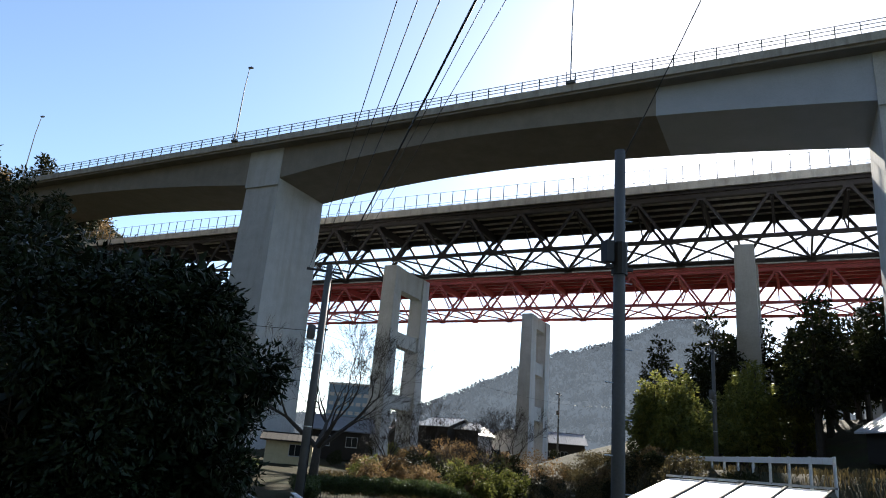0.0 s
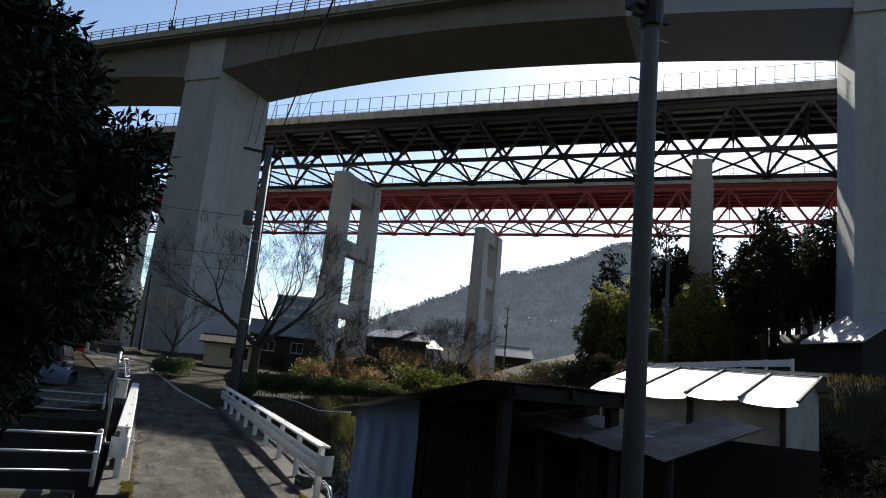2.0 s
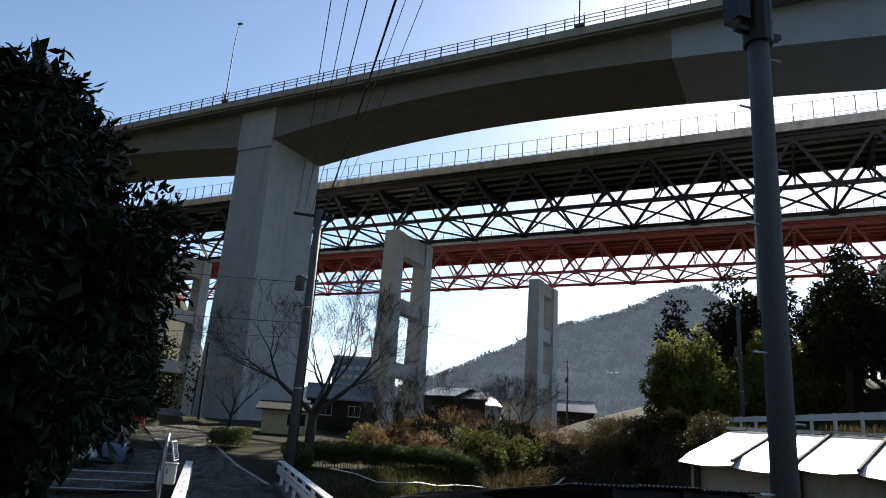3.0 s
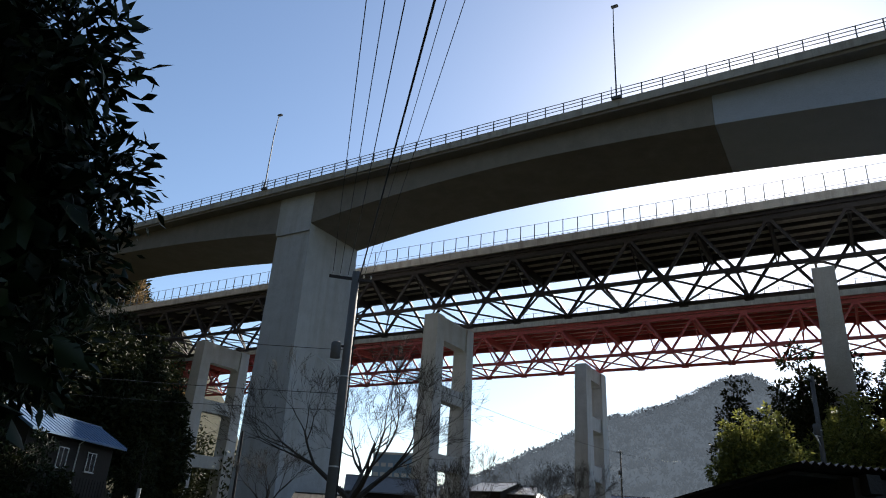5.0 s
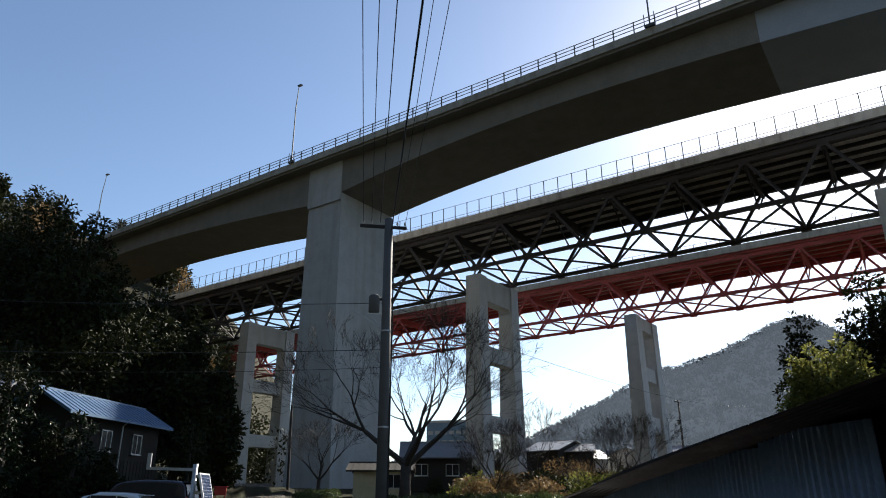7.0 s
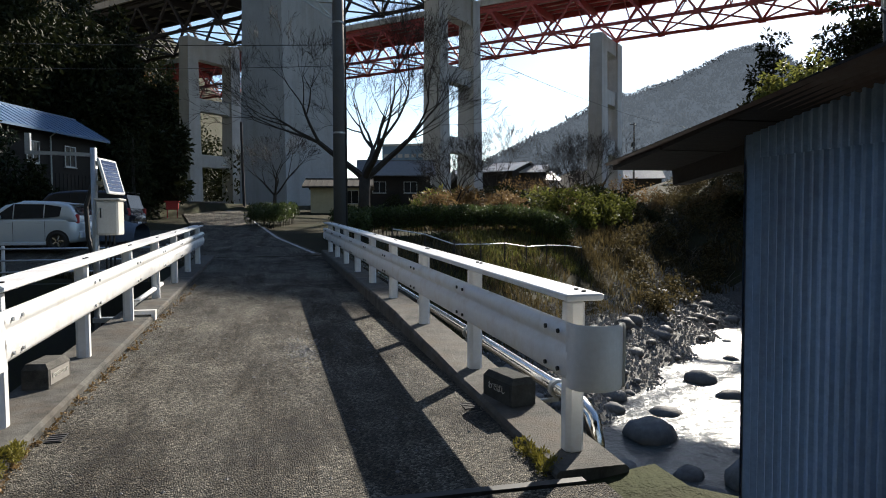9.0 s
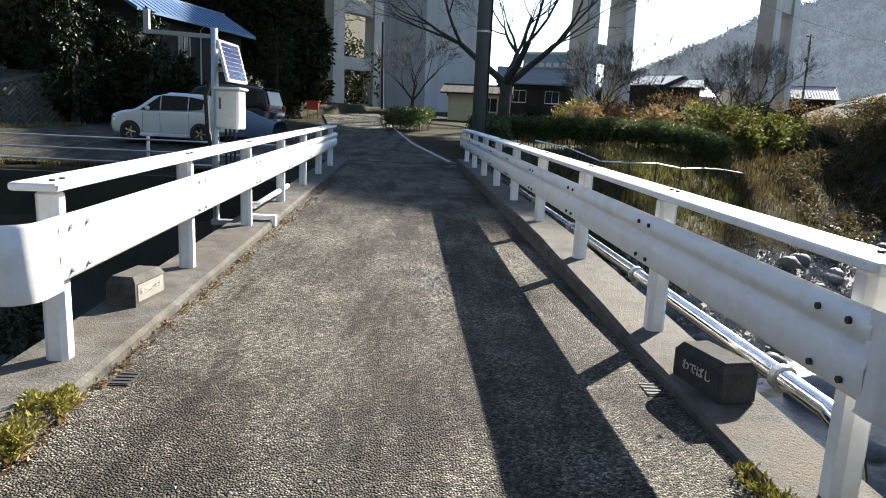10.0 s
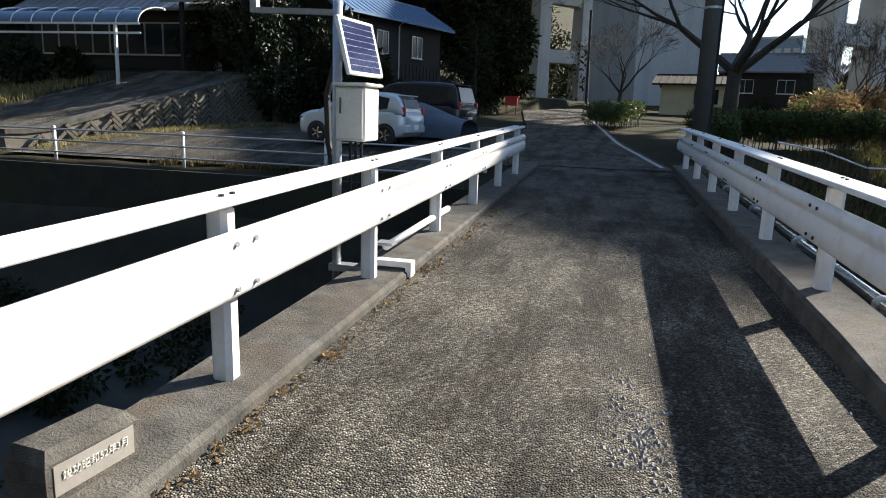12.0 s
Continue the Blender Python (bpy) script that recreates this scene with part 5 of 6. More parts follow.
def car(x, y, z, rz, paint, label, length=3.7, wide=1.66, high=1.55, boxy=0.0):
    """Small hatchback or van, front towards -x: shell, glazed cabin, roof, lamps, mirrors, wheels."""
    c = thing("car", pose(x, y, z, 0, 0, rz), label, "car", "parked cars")
    h2 = wide / 2
    L = length
    st = [(-L / 2, 0.36, 0.7, 0.14), (-L / 2 + 0.1, 0.24, 0.84, 0.05), (-L / 2 + 0.42, 0.2, 0.94, 0.01), (-L / 2 + 0.85, 0.19, 0.99, 0.0), (0, 0.19, 1.0, 0.0), (L / 2 - 0.5, 0.2, 1.0, 0.0), (L / 2 - 0.12, 0.26, 0.98, 0.03), (L / 2, 0.4, 0.9, 0.12)]
    part("body", Shape().loft([rounded(-h2 + e, h2 - e, a, b, px) for px, a, b, e in st]), paint, c, smooth=True)
    top = high
    front = -L / 2 + 0.72 - 0.25 * boxy
    hb = h2 - 0.02
    def side_y(z):
        return hb - max(0.0, z - 0.93) * 0.26
    def section(px, tz):
        rim = min(0.1, max(0.015, (tz - 0.9) * 0.4))
        e, t2 = side_y(tz - rim), tz - rim
        m2 = side_y((0.9 + t2) / 2) + 0.012
        return [(px, -hb, 0.88), (px, -m2, (0.9 + t2) / 2), (px, -e, t2), (px, -e + rim * 0.35, tz - rim * 0.25), (px, -e + rim * 1.4, tz), (px, 0, tz + 0.015), (px, e - rim * 1.4, tz), (px, e - rim * 0.35, tz - rim * 0.25), (px, e, t2), (px, m2, (0.9 + t2) / 2), (px, hb, 0.88)]
    crest = [(front, 0.94), (front + 0.3, 1.13 + 0.1 * boxy), (front + 0.68, top - 0.13), (front + 1.05, top - 0.05), (0.1, top), (L / 2 - 0.75, top - 0.035), (L / 2 - 0.38, top - 0.1), (L / 2 - 0.24, top - 0.2), (L / 2 - 0.1, 1.12), (L / 2 - 0.05, 0.94)]
    part("cabin", Shape().loft([section(px, tz) for px, tz in crest]), paint, c, smooth=True)
    part("roof_spoiler", Shape().chamfer(L / 2 - 0.42, L / 2 - 0.14, -h2 + 0.3, h2 - 0.3, top - 0.13, top - 0.09, 0.012), paint, c)
    part("windscreen", Shape().loft([[(front + 0.02, y, 0.985), (front + 0.32, y, 1.165 + 0.1 * boxy), (front + 0.68, y * 0.93, top - 0.1)] for y in (-h2 + 0.2, 0, h2 - 0.2)], caps=False, closed=False), GLASS_DARK, c, "dark windscreen", smooth=True)
    part("rear_window", Shape().loft([[(L / 2 - 0.045, y, 1.1), (L / 2 - 0.2, y * 0.93, top - 0.19)] for y in (-h2 + 0.24, 0, h2 - 0.24)], caps=False, closed=False), GLASS_DARK, c, "dark rear window")
    for sgn in (-1, 1):
        for quad in (((front + 0.3, 0.97), (-0.14, 0.98), (-0.14, top - 0.11), (front + 0.88, top - 0.14)), ((-0.1, 0.98), (0.74, 1.0), (0.74, top - 0.12), (-0.1, top - 0.11)), ((0.78, 1.0), (L / 2 - 0.56, 1.05), (L / 2 - 0.52, top - 0.2), (0.78, top - 0.125))):
            rows = [[(px, sgn * (side_y(pz) + 0.02 - d), pz) for px, pz in quad] for d in (0.0, 0.03)]
            part("side_window", Shape().loft(rows if sgn > 0 else rows[::-1]), GLASS_DARK, c, "dark tinted side window")
        part("mirror", Shape().chamfer(front + 0.5, front + 0.62, sgn * (h2 + 0.05) - 0.08, sgn * (h2 + 0.05) + 0.08, 0.97, 1.1, 0.035), paint, c)
        part("headlight", Shape().chamfer(-L / 2 + 0.02, -L / 2 + 0.42, sgn * (h2 - 0.19) - 0.15, sgn * (h2 - 0.19) + 0.15, 0.66, 0.79, 0.05), CHROME, c, "clear headlight")
        part("tail_light", Shape().chamfer(L / 2 - 0.13, L / 2 - 0.01, sgn * (h2 - 0.12) - 0.06, sgn * (h2 - 0.12) + 0.06, 0.82, 1.12, 0.03), RED_PAINT, c, "red and clear tail light")
        part("sill", Shape().chamfer(-L / 2 + 1.0, L / 2 - 0.95, sgn * h2 - 0.03, sgn * h2 + 0.03, 0.17, 0.26, 0.01), paint, c)
        for px in (-0.68, -0.12, 0.8):
            part("door_seam", Shape().box(px - 0.005, px + 0.005, sgn * h2 - 0.008, sgn * h2 + 0.002, 0.3, 0.9), BLACK, c)
        for px in (-0.32, 0.56):
            part("door_handle", Shape().chamfer(px, px + 0.15, sgn * h2 - 0.01, sgn * h2 + 0.025, 0.84, 0.875, 0.006), paint, c)
        for px in (-L / 2 + 0.68, L / 2 - 0.62):
            part("wheel_arch", Shape().tube([(px, sgn * (h2 - 0.1), 0.3), (px, sgn * (h2 + 0.004), 0.3)], 0.335, 22), BLACK, c, smooth=False)
            wheel(c, px, sgn * (h2 - 0.075), 0.29, sgn)
    part("bumper", Shape().chamfer(L / 2 - 0.1, L / 2 + 0.04, -h2 + 0.1, h2 - 0.1, 0.35, 0.6, 0.04), paint, c)
    part("licence_plate", Shape().box(L / 2 + 0.042, L / 2 + 0.05, -0.17, 0.17, 0.45, 0.6), RAIL_WHITE, c)
    return c


car(-4.95, 36.7, ground_z(-4.95, 36.7) + 0.03, -6, CAR_PAINT, "pale silver hatchback parked in the car park", 3.55)
car(-4.5, 41.2, ground_z(-4.5, 41.2) + 0.03, -12, VAN_PAINT, "black van parked behind the covered car", 4.2, 1.7, 1.8, 1.0)
cov = thing("covered_car", pose(-3.95, 38.75, ground_z(-3.95, 38.75) + 0.03, 0, 0, -8), "car under a wrinkled grey-blue cover", "car", "parked cars")
rows = []
for i in range(25):
    f = i / 24
    px = -2.05 + 4.1 * f
    hh = 0.55 + 0.85 * math.sin(math.pi * min(1, max(0, (f * 1.02 - 0.02)))) ** 0.75
    hh = 0.5 + 0.62 * smooth(0.0, 0.22, f) * (1 - smooth(0.5, 1.0, f) * 0.85)
    rows.append([(px * (1 + 0.02 * noise.noise((i, k, 0))), 0.86 * math.cos(math.pi * k / 16) * (1 + 0.04 * math.sin(i * 1.7 + k)), 0.05 + hh * max(0.0, math.sin(math.pi * k / 16)) ** 0.55 + 0.03 * noise.noise((i * 0.6, k * 0.6, 4))) for k in range(17)])
part("cover", Shape().loft(rows, caps=False, closed=False), COVER, cov, smooth=True)

# block retaining wall of the ramp
rw = thing("retaining_wall", pose(0, 0, 0), "slanting concrete block wall beside the house ramp", "retaining wall", kind="structure")
core = Shape().loft([[(wall_x(y) - 0.55, y, ground_z(wall_x(y) + 1.2, y) - 0.6), (wall_x(y) + 0.18, y, ground_z(wall_x(y) + 1.2, y) - 0.6), (wall_x(y) + 0.03, y, max(-1.35, ground_z(wall_x(y) - 0.6, y)) + 0.06), (wall_x(y) - 0.55, y, max(-1.35, ground_z(wall_x(y) - 0.6, y)) + 0.06)] for y in [33.2 + 0.6 * i for i in range(18)]])
part("wall_core", core, BLOCK, rw)
part("coping", Shape().loft([[(wall_x(y) - 0.5, y, max(-1.35, ground_z(wall_x(y) - 0.6, y)) + 0.062), (wall_x(y) + 0.09, y, max(-1.35, ground_z(wall_x(y) - 0.6, y)) + 0.062), (wall_x(y) + 0.09, y, max(-1.35, ground_z(wall_x(y) - 0.6, y)) + 0.2), (wall_x(y) - 0.5, y, max(-1.35, ground_z(wall_x(y) - 0.6, y)) + 0.2)] for y in [33.2 + 0.6 * i for i in range(18)]]), KERB, rw)
blk = Shape().chamfer(-0.25, 0.25, -0.05, 0.05, -0.055, 0.055, 0.012).mesh("block", BLOCK)
wall_dir = math.degrees(math.atan2(1, 0.37))
for i in range(27):
    y = 33.9 + 0.36 * i
    lo, hi = ground_z(wall_x(y) + 1.2, y) + 0.02, max(-1.35, ground_z(wall_x(y) - 0.6, y)) - 0.02
    k = 0
    while lo + 0.19 * k + 0.1 < hi:
        z = lo + 0.1 + 0.19 * k
        part("block", blk, None, rw, m=pose(wall_x(y) + 0.17 - 0.1 * (z - lo) / 1.5, y, z) @ Euler((0, 0, radians(wall_dir))).to_matrix().to_4x4() @ pose(0, 0, 0, 0, 45 if i % 2 else -45, 0))
        k += 1


def window_unit(parent, m, w, h, panes=2):
    win = part("window", Shape().box(-w / 2, w / 2, -0.03, 0.0, 0, h), GLASS_DARK, parent, "dark sliding window", m)
    f = 0.045
    part("frame", Shape().box(-w / 2 - f, w / 2 + f, -0.07, -0.031, -f, 0.0).box(-w / 2 - f, w / 2 + f, -0.07, -0.031, h, h + f).box(-w / 2 - f, -w / 2, -0.07, -0.031, 0, h).box(w / 2, w / 2 + f, -0.07, -0.031, 0, h), GALV, win)
    for k in range(1, panes):
        part("mullion", Shape().box(-w / 2 + w * k / panes - 0.02, -w / 2 + w * k / panes + 0.02, -0.06, -0.031, 0, h), GALV, win)
    part("sill", Shape().box(-w / 2 - 0.08, w / 2 + 0.08, -0.12, 0.0, -f - 0.04, -f - 0.002), GALV, win)
    return win


def gable_roof(parent, x0, x1, y0, y1, z, rise, mat, over=0.5, ridge_x=True, ribs=0.45):
    """Two pitched slabs with standing ribs or tile rows, fascia boards and a ridge."""
    cx, cy = (x0 + x1) / 2, (y0 + y1) / 2
    half = ((y1 - y0) if ridge_x else (x1 - x0)) / 2 + over
    e = 0.12
    for sgn in (-1, 1):
        if ridge_x:
            a, b = (x0 - over, cy, z + rise), (x0 - over, cy + sgn * half, z - rise * over / (half - over))
            rows = [[(x, a[1], a[2]), (x, b[1], b[2])] for x in (x0 - over, x1 + over)]
        else:
            rows = [[(cx, y, z + rise), (cx + sgn * half, y, z - rise * over / (half - over))] for y in (y0 - over, y1 + over)]
        s = Shape()
        q = [rows[0][0], rows[0][1], rows[1][1], rows[1][0]]
        s.loft([[(x, y, zz) for x, y, zz in q], [(x, y, zz + e) for x, y, zz in q]])
        slab = part("roof", s, mat, parent)
        n = int((x1 - x0 + 2 * over if ridge_x else y1 - y0 + 2 * over) / ribs)
        rb = Shape()
        for k in range(n + 1):
            f = k / n
            p0 = Vector(rows[0][0]).lerp(Vector(rows[1][0]), f) + Vector((0, 0, e + 0.015))
            p1 = Vector(rows[0][1]).lerp(Vector(rows[1][1]), f) + Vector((0, 0, e + 0.015))
            rb.beam(p0, p1, 0.04, 0.035)
        part("roof_ribs", rb, mat, slab)
    r = ((x0 - over, cy, z + rise + e), (x1 + over, cy, z + rise + e)) if ridge_x else ((cx, y0 - over, z + rise + e), (cx, y1 + over, z + rise + e))
    part("ridge", Shape().beam(r[0], r[1], 0.2, 0.1), mat, parent)


def house(x, y, z, rz, w, d, h, rise, wall, roof, label, ridge_x=True, windows=(), group=""):
    o = thing("house", pose(x, y, z, 0, 0, rz), label, "house", group)
    part("wall", Shape().box(0, w, 0, d, -0.6, h), wall, o)
    g = [(0.02, 0.02, h), (0.02, d - 0.02, h), (0.02, d / 2, h + rise)] if ridge_x else [(0.02, 0.02, h), (w - 0.02, 0.02, h), (w / 2, 0.02, h + rise)]
    e = Vector((w - 0.04, 0, 0)) if ridge_x else Vector((0, d - 0.04, 0))
    part("gable", Shape().loft([g, [Vector(p) + e for p in g]]), wall, o)
    gable_roof(o, 0, w, 0, d, h, rise, roof, 0.55, ridge_x)
    for wx, wz, ww, wh, pn in windows:
        window_unit(o, pose(wx, -0.004, wz), ww, wh, pn)
    return o


# dark timber house with the blue roof
bh = house(-9.2, 44.65, -0.9, 72, 8.2, 2.9, 5.05, 0.85, WOOD_DARK, ROOF_BLUE, "dark timber house with a blue metal roof", True, ((3.2, 3.3, 0.8, 0.95, 2), (6.0, 3.3, 0.8, 0.95, 2)))
part("lower_boarding", Shape().box(-0.03, 8.23, -0.05, -0.006, -0.4, 2.9), WOOD_DARK, bh)
for k in range(26):
    part("board_batten", Shape().box(0.1 + 0.31 * k, 0.14 + 0.31 * k, -0.075, -0.051, -0.4, 2.9), WOOD_DARK, bh)
part("downpipe", Shape().tube([(4.4, -0.5, 4.9), (4.4, -0.12, 4.6), (4.4, -0.12, 0)], 0.035, 8), PLASTER, bh)

# old farmhouse on the terrace
fh = house(-25.0, 45.0, 1.2, 0, 11.5, 7.0, 2.9, 1.9, WOOD_DARK, ROOF_TILE, "old dark farmhouse with glazed veranda and grey tiles", True)
for k in range(9):
    window_unit(fh, pose(1.0 + 0.95 * k, -0.004, 0.75), 0.88, 1.35, 1)
part("veranda_base", Shape().box(0.3, 9.4, -0.06, -0.006, 0.1, 0.68), WOOD_DARK, fh)
part("porch_roof", Shape().loft([[(8.4, -1.9, 2.75), (13.2, -1.9, 2.75), (13.2, -1.9, 2.85), (8.4, -1.9, 2.85)], [(8.4, 0.3, 3.3), (13.2, 0.3, 3.3), (13.2, 0.3, 3.4), (8.4, 0.3, 3.4)]]), ROOF_TILE, fh)
for px in (9.2, 11.8):
    part("porch_post", Shape().chamfer(px, px + 0.16, -1.7, -1.54, -0.1, 2.8, 0.01), WOOD_DARK, fh)
part("porch_screen", Shape().box(9.9, 10.3, -0.3, -0.25, 0.0, 2.0), PLASTER, fh)
upper = house(-19.4, 49.5, 1.0, 0, 4.2, 4.0, 4.4, 1.2, PLASTER, ROOF_BLUE, "white plastered house wing with a pale blue roof", False, ((2.1, 2.6, 1.0, 1.0, 2),))

# arched translucent carport
cp = thing("carport", pose(-22.6, 40.4, 1.0), "arched translucent carport on pale posts", "carport")
PANEL = material("smoky_blue_acrylic", (0.1, 0.16, 0.24), (0.08, 0.13, 0.2), 0.15, bump=0)
def arch(t, lift=0.0):
    a = math.pi * (0.5 + 0.5 * t)
    return (0.0, 1.6 + 1.6 * math.cos(a) * 1.0, 1.75 + (0.75 + lift) * math.sin(a))
for k in range(7):
    x0, x1 = k * 1.0, k * 1.0 + 0.97
    prof = [arch(i / 8) for i in range(9)]
    s = Shape().loft([[(x0, y, z) for _, y, z in prof], [(x1, y, z) for _, y, z in prof]], caps=False, closed=False)
    s.loft([[(x1, y, z - 0.006) for _, y, z in prof], [(x0, y, z - 0.006) for _, y, z in prof]], caps=False, closed=False)
    part("panel", s, PANEL, cp, smooth=True)
for k in range(8):
    part("rib", Shape().tube([(k * 1.0 - 0.015, y, z + 0.02) for _, y, z in [arch(i / 8) for i in range(9)]], 0.028, 6), RAIL_WHITE, cp)
for z, y in ((1.75, 0.0), (2.5, 1.6), (1.4, 0.05)):
    part("beam", Shape().box(-0.05, 7.05, y - 0.04, y + 0.04, z - 0.05, z + 0.03), RAIL_WHITE, cp)
for px in (0.1, 5.9):
    part("post", Shape().chamfer(px, px + 0.1, -0.06, 0.06, -0.6, 1.7, 0.01), RAIL_WHITE, cp)

# park hut
hut = house(5.3, 66.0, 0.15, -10, 4.2, 3.2, 2.1, 0.5, WALL_CREAM, WOOD_DARK, "small cream hut with a dark roof and barred window", True, ((2.9, 0.75, 1.5, 0.95, 3),))
sign = thing("red_box", pose(-3.6, 58, ground_z(-3.6, 58)), "small red roofed notice box among bushes", "box")
for px in (-0.32, 0.27):
    part("post", Shape().box(px, px + 0.05, -0.03, 0.03, 0, 0.6), RED_PAINT, sign)
part("box", Shape().chamfer(-0.36, 0.36, -0.14, 0.14, 0.5, 0.98, 0.02), RED_PAINT, sign)
part("roof", Shape().chamfer(-0.46, 0.46, -0.22, 0.22, 0.982, 1.05, 0.02), RED_PAINT, sign)
post = thing("dark_post", pose(0.05, 74, ground_z(0.05, 74)), "slim dark pole standing before the pier", "pole")
part("shaft", Shape().tube([(0, 0, -0.2), (-0.15, 0, 7.4)], [0.13, 0.1], 8), STEEL_DARK, post)

# far-side houses, village and town
house(10.8, 78.0, 1.4, -8, 6.5, 6.0, 2.6, 1.4, WOOD_DARK, ROOF_TILE, "brown house with a grey hipped roof behind the hedge", True, ((1.6, 0.8, 1.2, 1.0, 2), (4.6, 0.8, 1.2, 1.0, 2)))
rv = random.Random(4)
for k in range(34):
    y = rv.uniform(120, 330)
    x = y * rv.uniform(0.16, 0.62) + 6
    house(x, y, ground_z(x, y) + 0.02 * (y - 100), rv.uniform(-40, 40), rv.uniform(7, 11), rv.uniform(6, 8), rv.uniform(3, 5.6), rv.uniform(1.2, 2.0), PLASTER if k % 2 else WOOD_DARK, ROOF_PALE if k % 3 else ROOF_TILE, "village house with a pale roof below the mountain", rv.random() < 0.6, ((2, 1.0, 1.4, 1.1, 2), (5, 1.0, 1.4, 1.1, 2)), "village houses")
bld = thing("apartment_building", pose(41, 262, 6, 0, 0, -25), "tall blue-grey office block in the distance", "building")
part("wall", Shape().box(0, 16, 0, 12, -6, 20), TOWN_BLUE, bld)
part("parapet", Shape().box(-0.2, 16.2, -0.2, 12.2, 20.004, 20.8), PLASTER, bld)
wm = Shape().box(0, 1.8, -0.06, -0.01, 0, 1.3).mesh("window", PLASTER)
for i in range(6):
    for j in range(7):
        part("window", wm, None, bld, m=pose(0.6 + 2.6 * i, 0, -4 + 3.3 * j))
right_house = house(47.3, 36.5, 4.6, -6, 8, 4.5, 1.9, 2.3, WOOD_DARK, ROOF_PALE, "dark house with a bright steep roof on the bank", False)
for x, y, h in ((62, 118, 12), (38, 46, 9.5), (46, 30, 9)):
    q = utility_pole(x, y, ground_z(x, y) - 0.3, ground_z(x, y) + h, 0.16, "distant utility pole with crossarms", True, 30)

def road_level(y):
    return 2.65 + 0.013 * (y - 40)


far_rail = thing("guardrail", pose(bank_edge(26), 26, road_level(26)), "white roadside guardrail along the upper bank", "guardrail")
o = far_rail.matrix_basis.translation.copy()
pts = [Vector((bank_edge(y), y, road_level(y))) for y in [26 + 2.2 * i for i in range(36)]]
for i, q in enumerate(pts):
    foot = min(-0.2, ground_z(q.x, q.y) - q.z - 0.2)
    q = q - o
    part("post", Shape().chamfer(q.x - 0.06, q.x + 0.06, q.y - 0.06, q.y + 0.06, q.z + foot, q.z + 0.78, 0.01), RAIL_WHITE, far_rail)
    if i:
        p = pts[i - 1] - o
        part("beam", Shape().beam(p + Vector((-0.08, 0, 0.58)), q + Vector((-0.08, 0, 0.58)), 0.04, 0.32), RAIL_WHITE, far_rail)

# ---- mountain, stones, grasses ----
def ridge(x):
    """Height of the skyline along the far range."""
    e = 30 + 120 * smooth(100, 470, x) + 45 * math.exp(-((x - 545) / 75) ** 2) + 5 * noise.noise((x * 0.013, 2.0, 0)) + 3 * noise.noise((x * 0.05, 5.0, 0))
    return e - 70 * smooth(620, 900, x)


mt = Shape()
xs = [-700 + 14 * i for i in range(150)]
rows = []
for j in range(30):
    f = j / 29
    rows.append([(x * (0.72 + 0.28 * f), 430 + 270 * f, 2 + (ridge(x) - 2) * f ** 0.85 + (9 * noise.noise((x * 0.02, f * 9, 1)) * math.sin(math.pi * f))) for x in xs])
rows.append([(x, 900, 0) for x in xs])
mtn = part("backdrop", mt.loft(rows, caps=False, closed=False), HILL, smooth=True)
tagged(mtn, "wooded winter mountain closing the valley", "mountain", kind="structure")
rgm = np.random.RandomState(7)
cs = []
for k in range(2600):
    x = rgm.uniform(60, 760)
    f = 1.0 if k % 4 else rgm.uniform(0.93, 1.0)
    cs.append((x * (0.72 + 0.28 * f), 430 + 270 * f, 2 + (ridge(x) - 2) * f ** 0.85 + 0.2, rgm.uniform(1.6, 3.4)))
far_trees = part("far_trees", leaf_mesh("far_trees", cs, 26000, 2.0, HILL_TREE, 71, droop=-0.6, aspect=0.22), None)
tagged(far_trees, "bare grey trees fringing the mountain ridge", "trees", kind="stuff")


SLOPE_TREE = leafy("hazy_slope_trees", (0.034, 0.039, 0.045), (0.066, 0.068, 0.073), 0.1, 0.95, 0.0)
# these trees glow slightly too, so distance haze sits in their colour
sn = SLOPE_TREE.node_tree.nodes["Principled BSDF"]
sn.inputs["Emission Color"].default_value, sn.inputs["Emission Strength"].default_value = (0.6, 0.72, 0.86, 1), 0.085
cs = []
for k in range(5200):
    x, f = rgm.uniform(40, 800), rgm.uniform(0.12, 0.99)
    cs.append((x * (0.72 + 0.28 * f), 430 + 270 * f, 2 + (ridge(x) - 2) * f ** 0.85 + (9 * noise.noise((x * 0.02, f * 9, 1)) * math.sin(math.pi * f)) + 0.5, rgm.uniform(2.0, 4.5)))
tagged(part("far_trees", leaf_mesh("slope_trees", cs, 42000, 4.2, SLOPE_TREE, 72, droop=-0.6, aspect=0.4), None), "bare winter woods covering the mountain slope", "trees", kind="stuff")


def stone(seed, mat=None):
    rs = random.Random(seed)
    s = Shape().ball((0, 0, 0), 1.0, 10, 0.62)
    s.v = [tuple(c * (1 + 0.28 * noise.noise((p[0] * 1.3 + seed * 9.1, p[1] * 1.3, p[2] * 1.3))) for c in p) for p in s.v]
    return s.mesh("stone", ROCK, True)


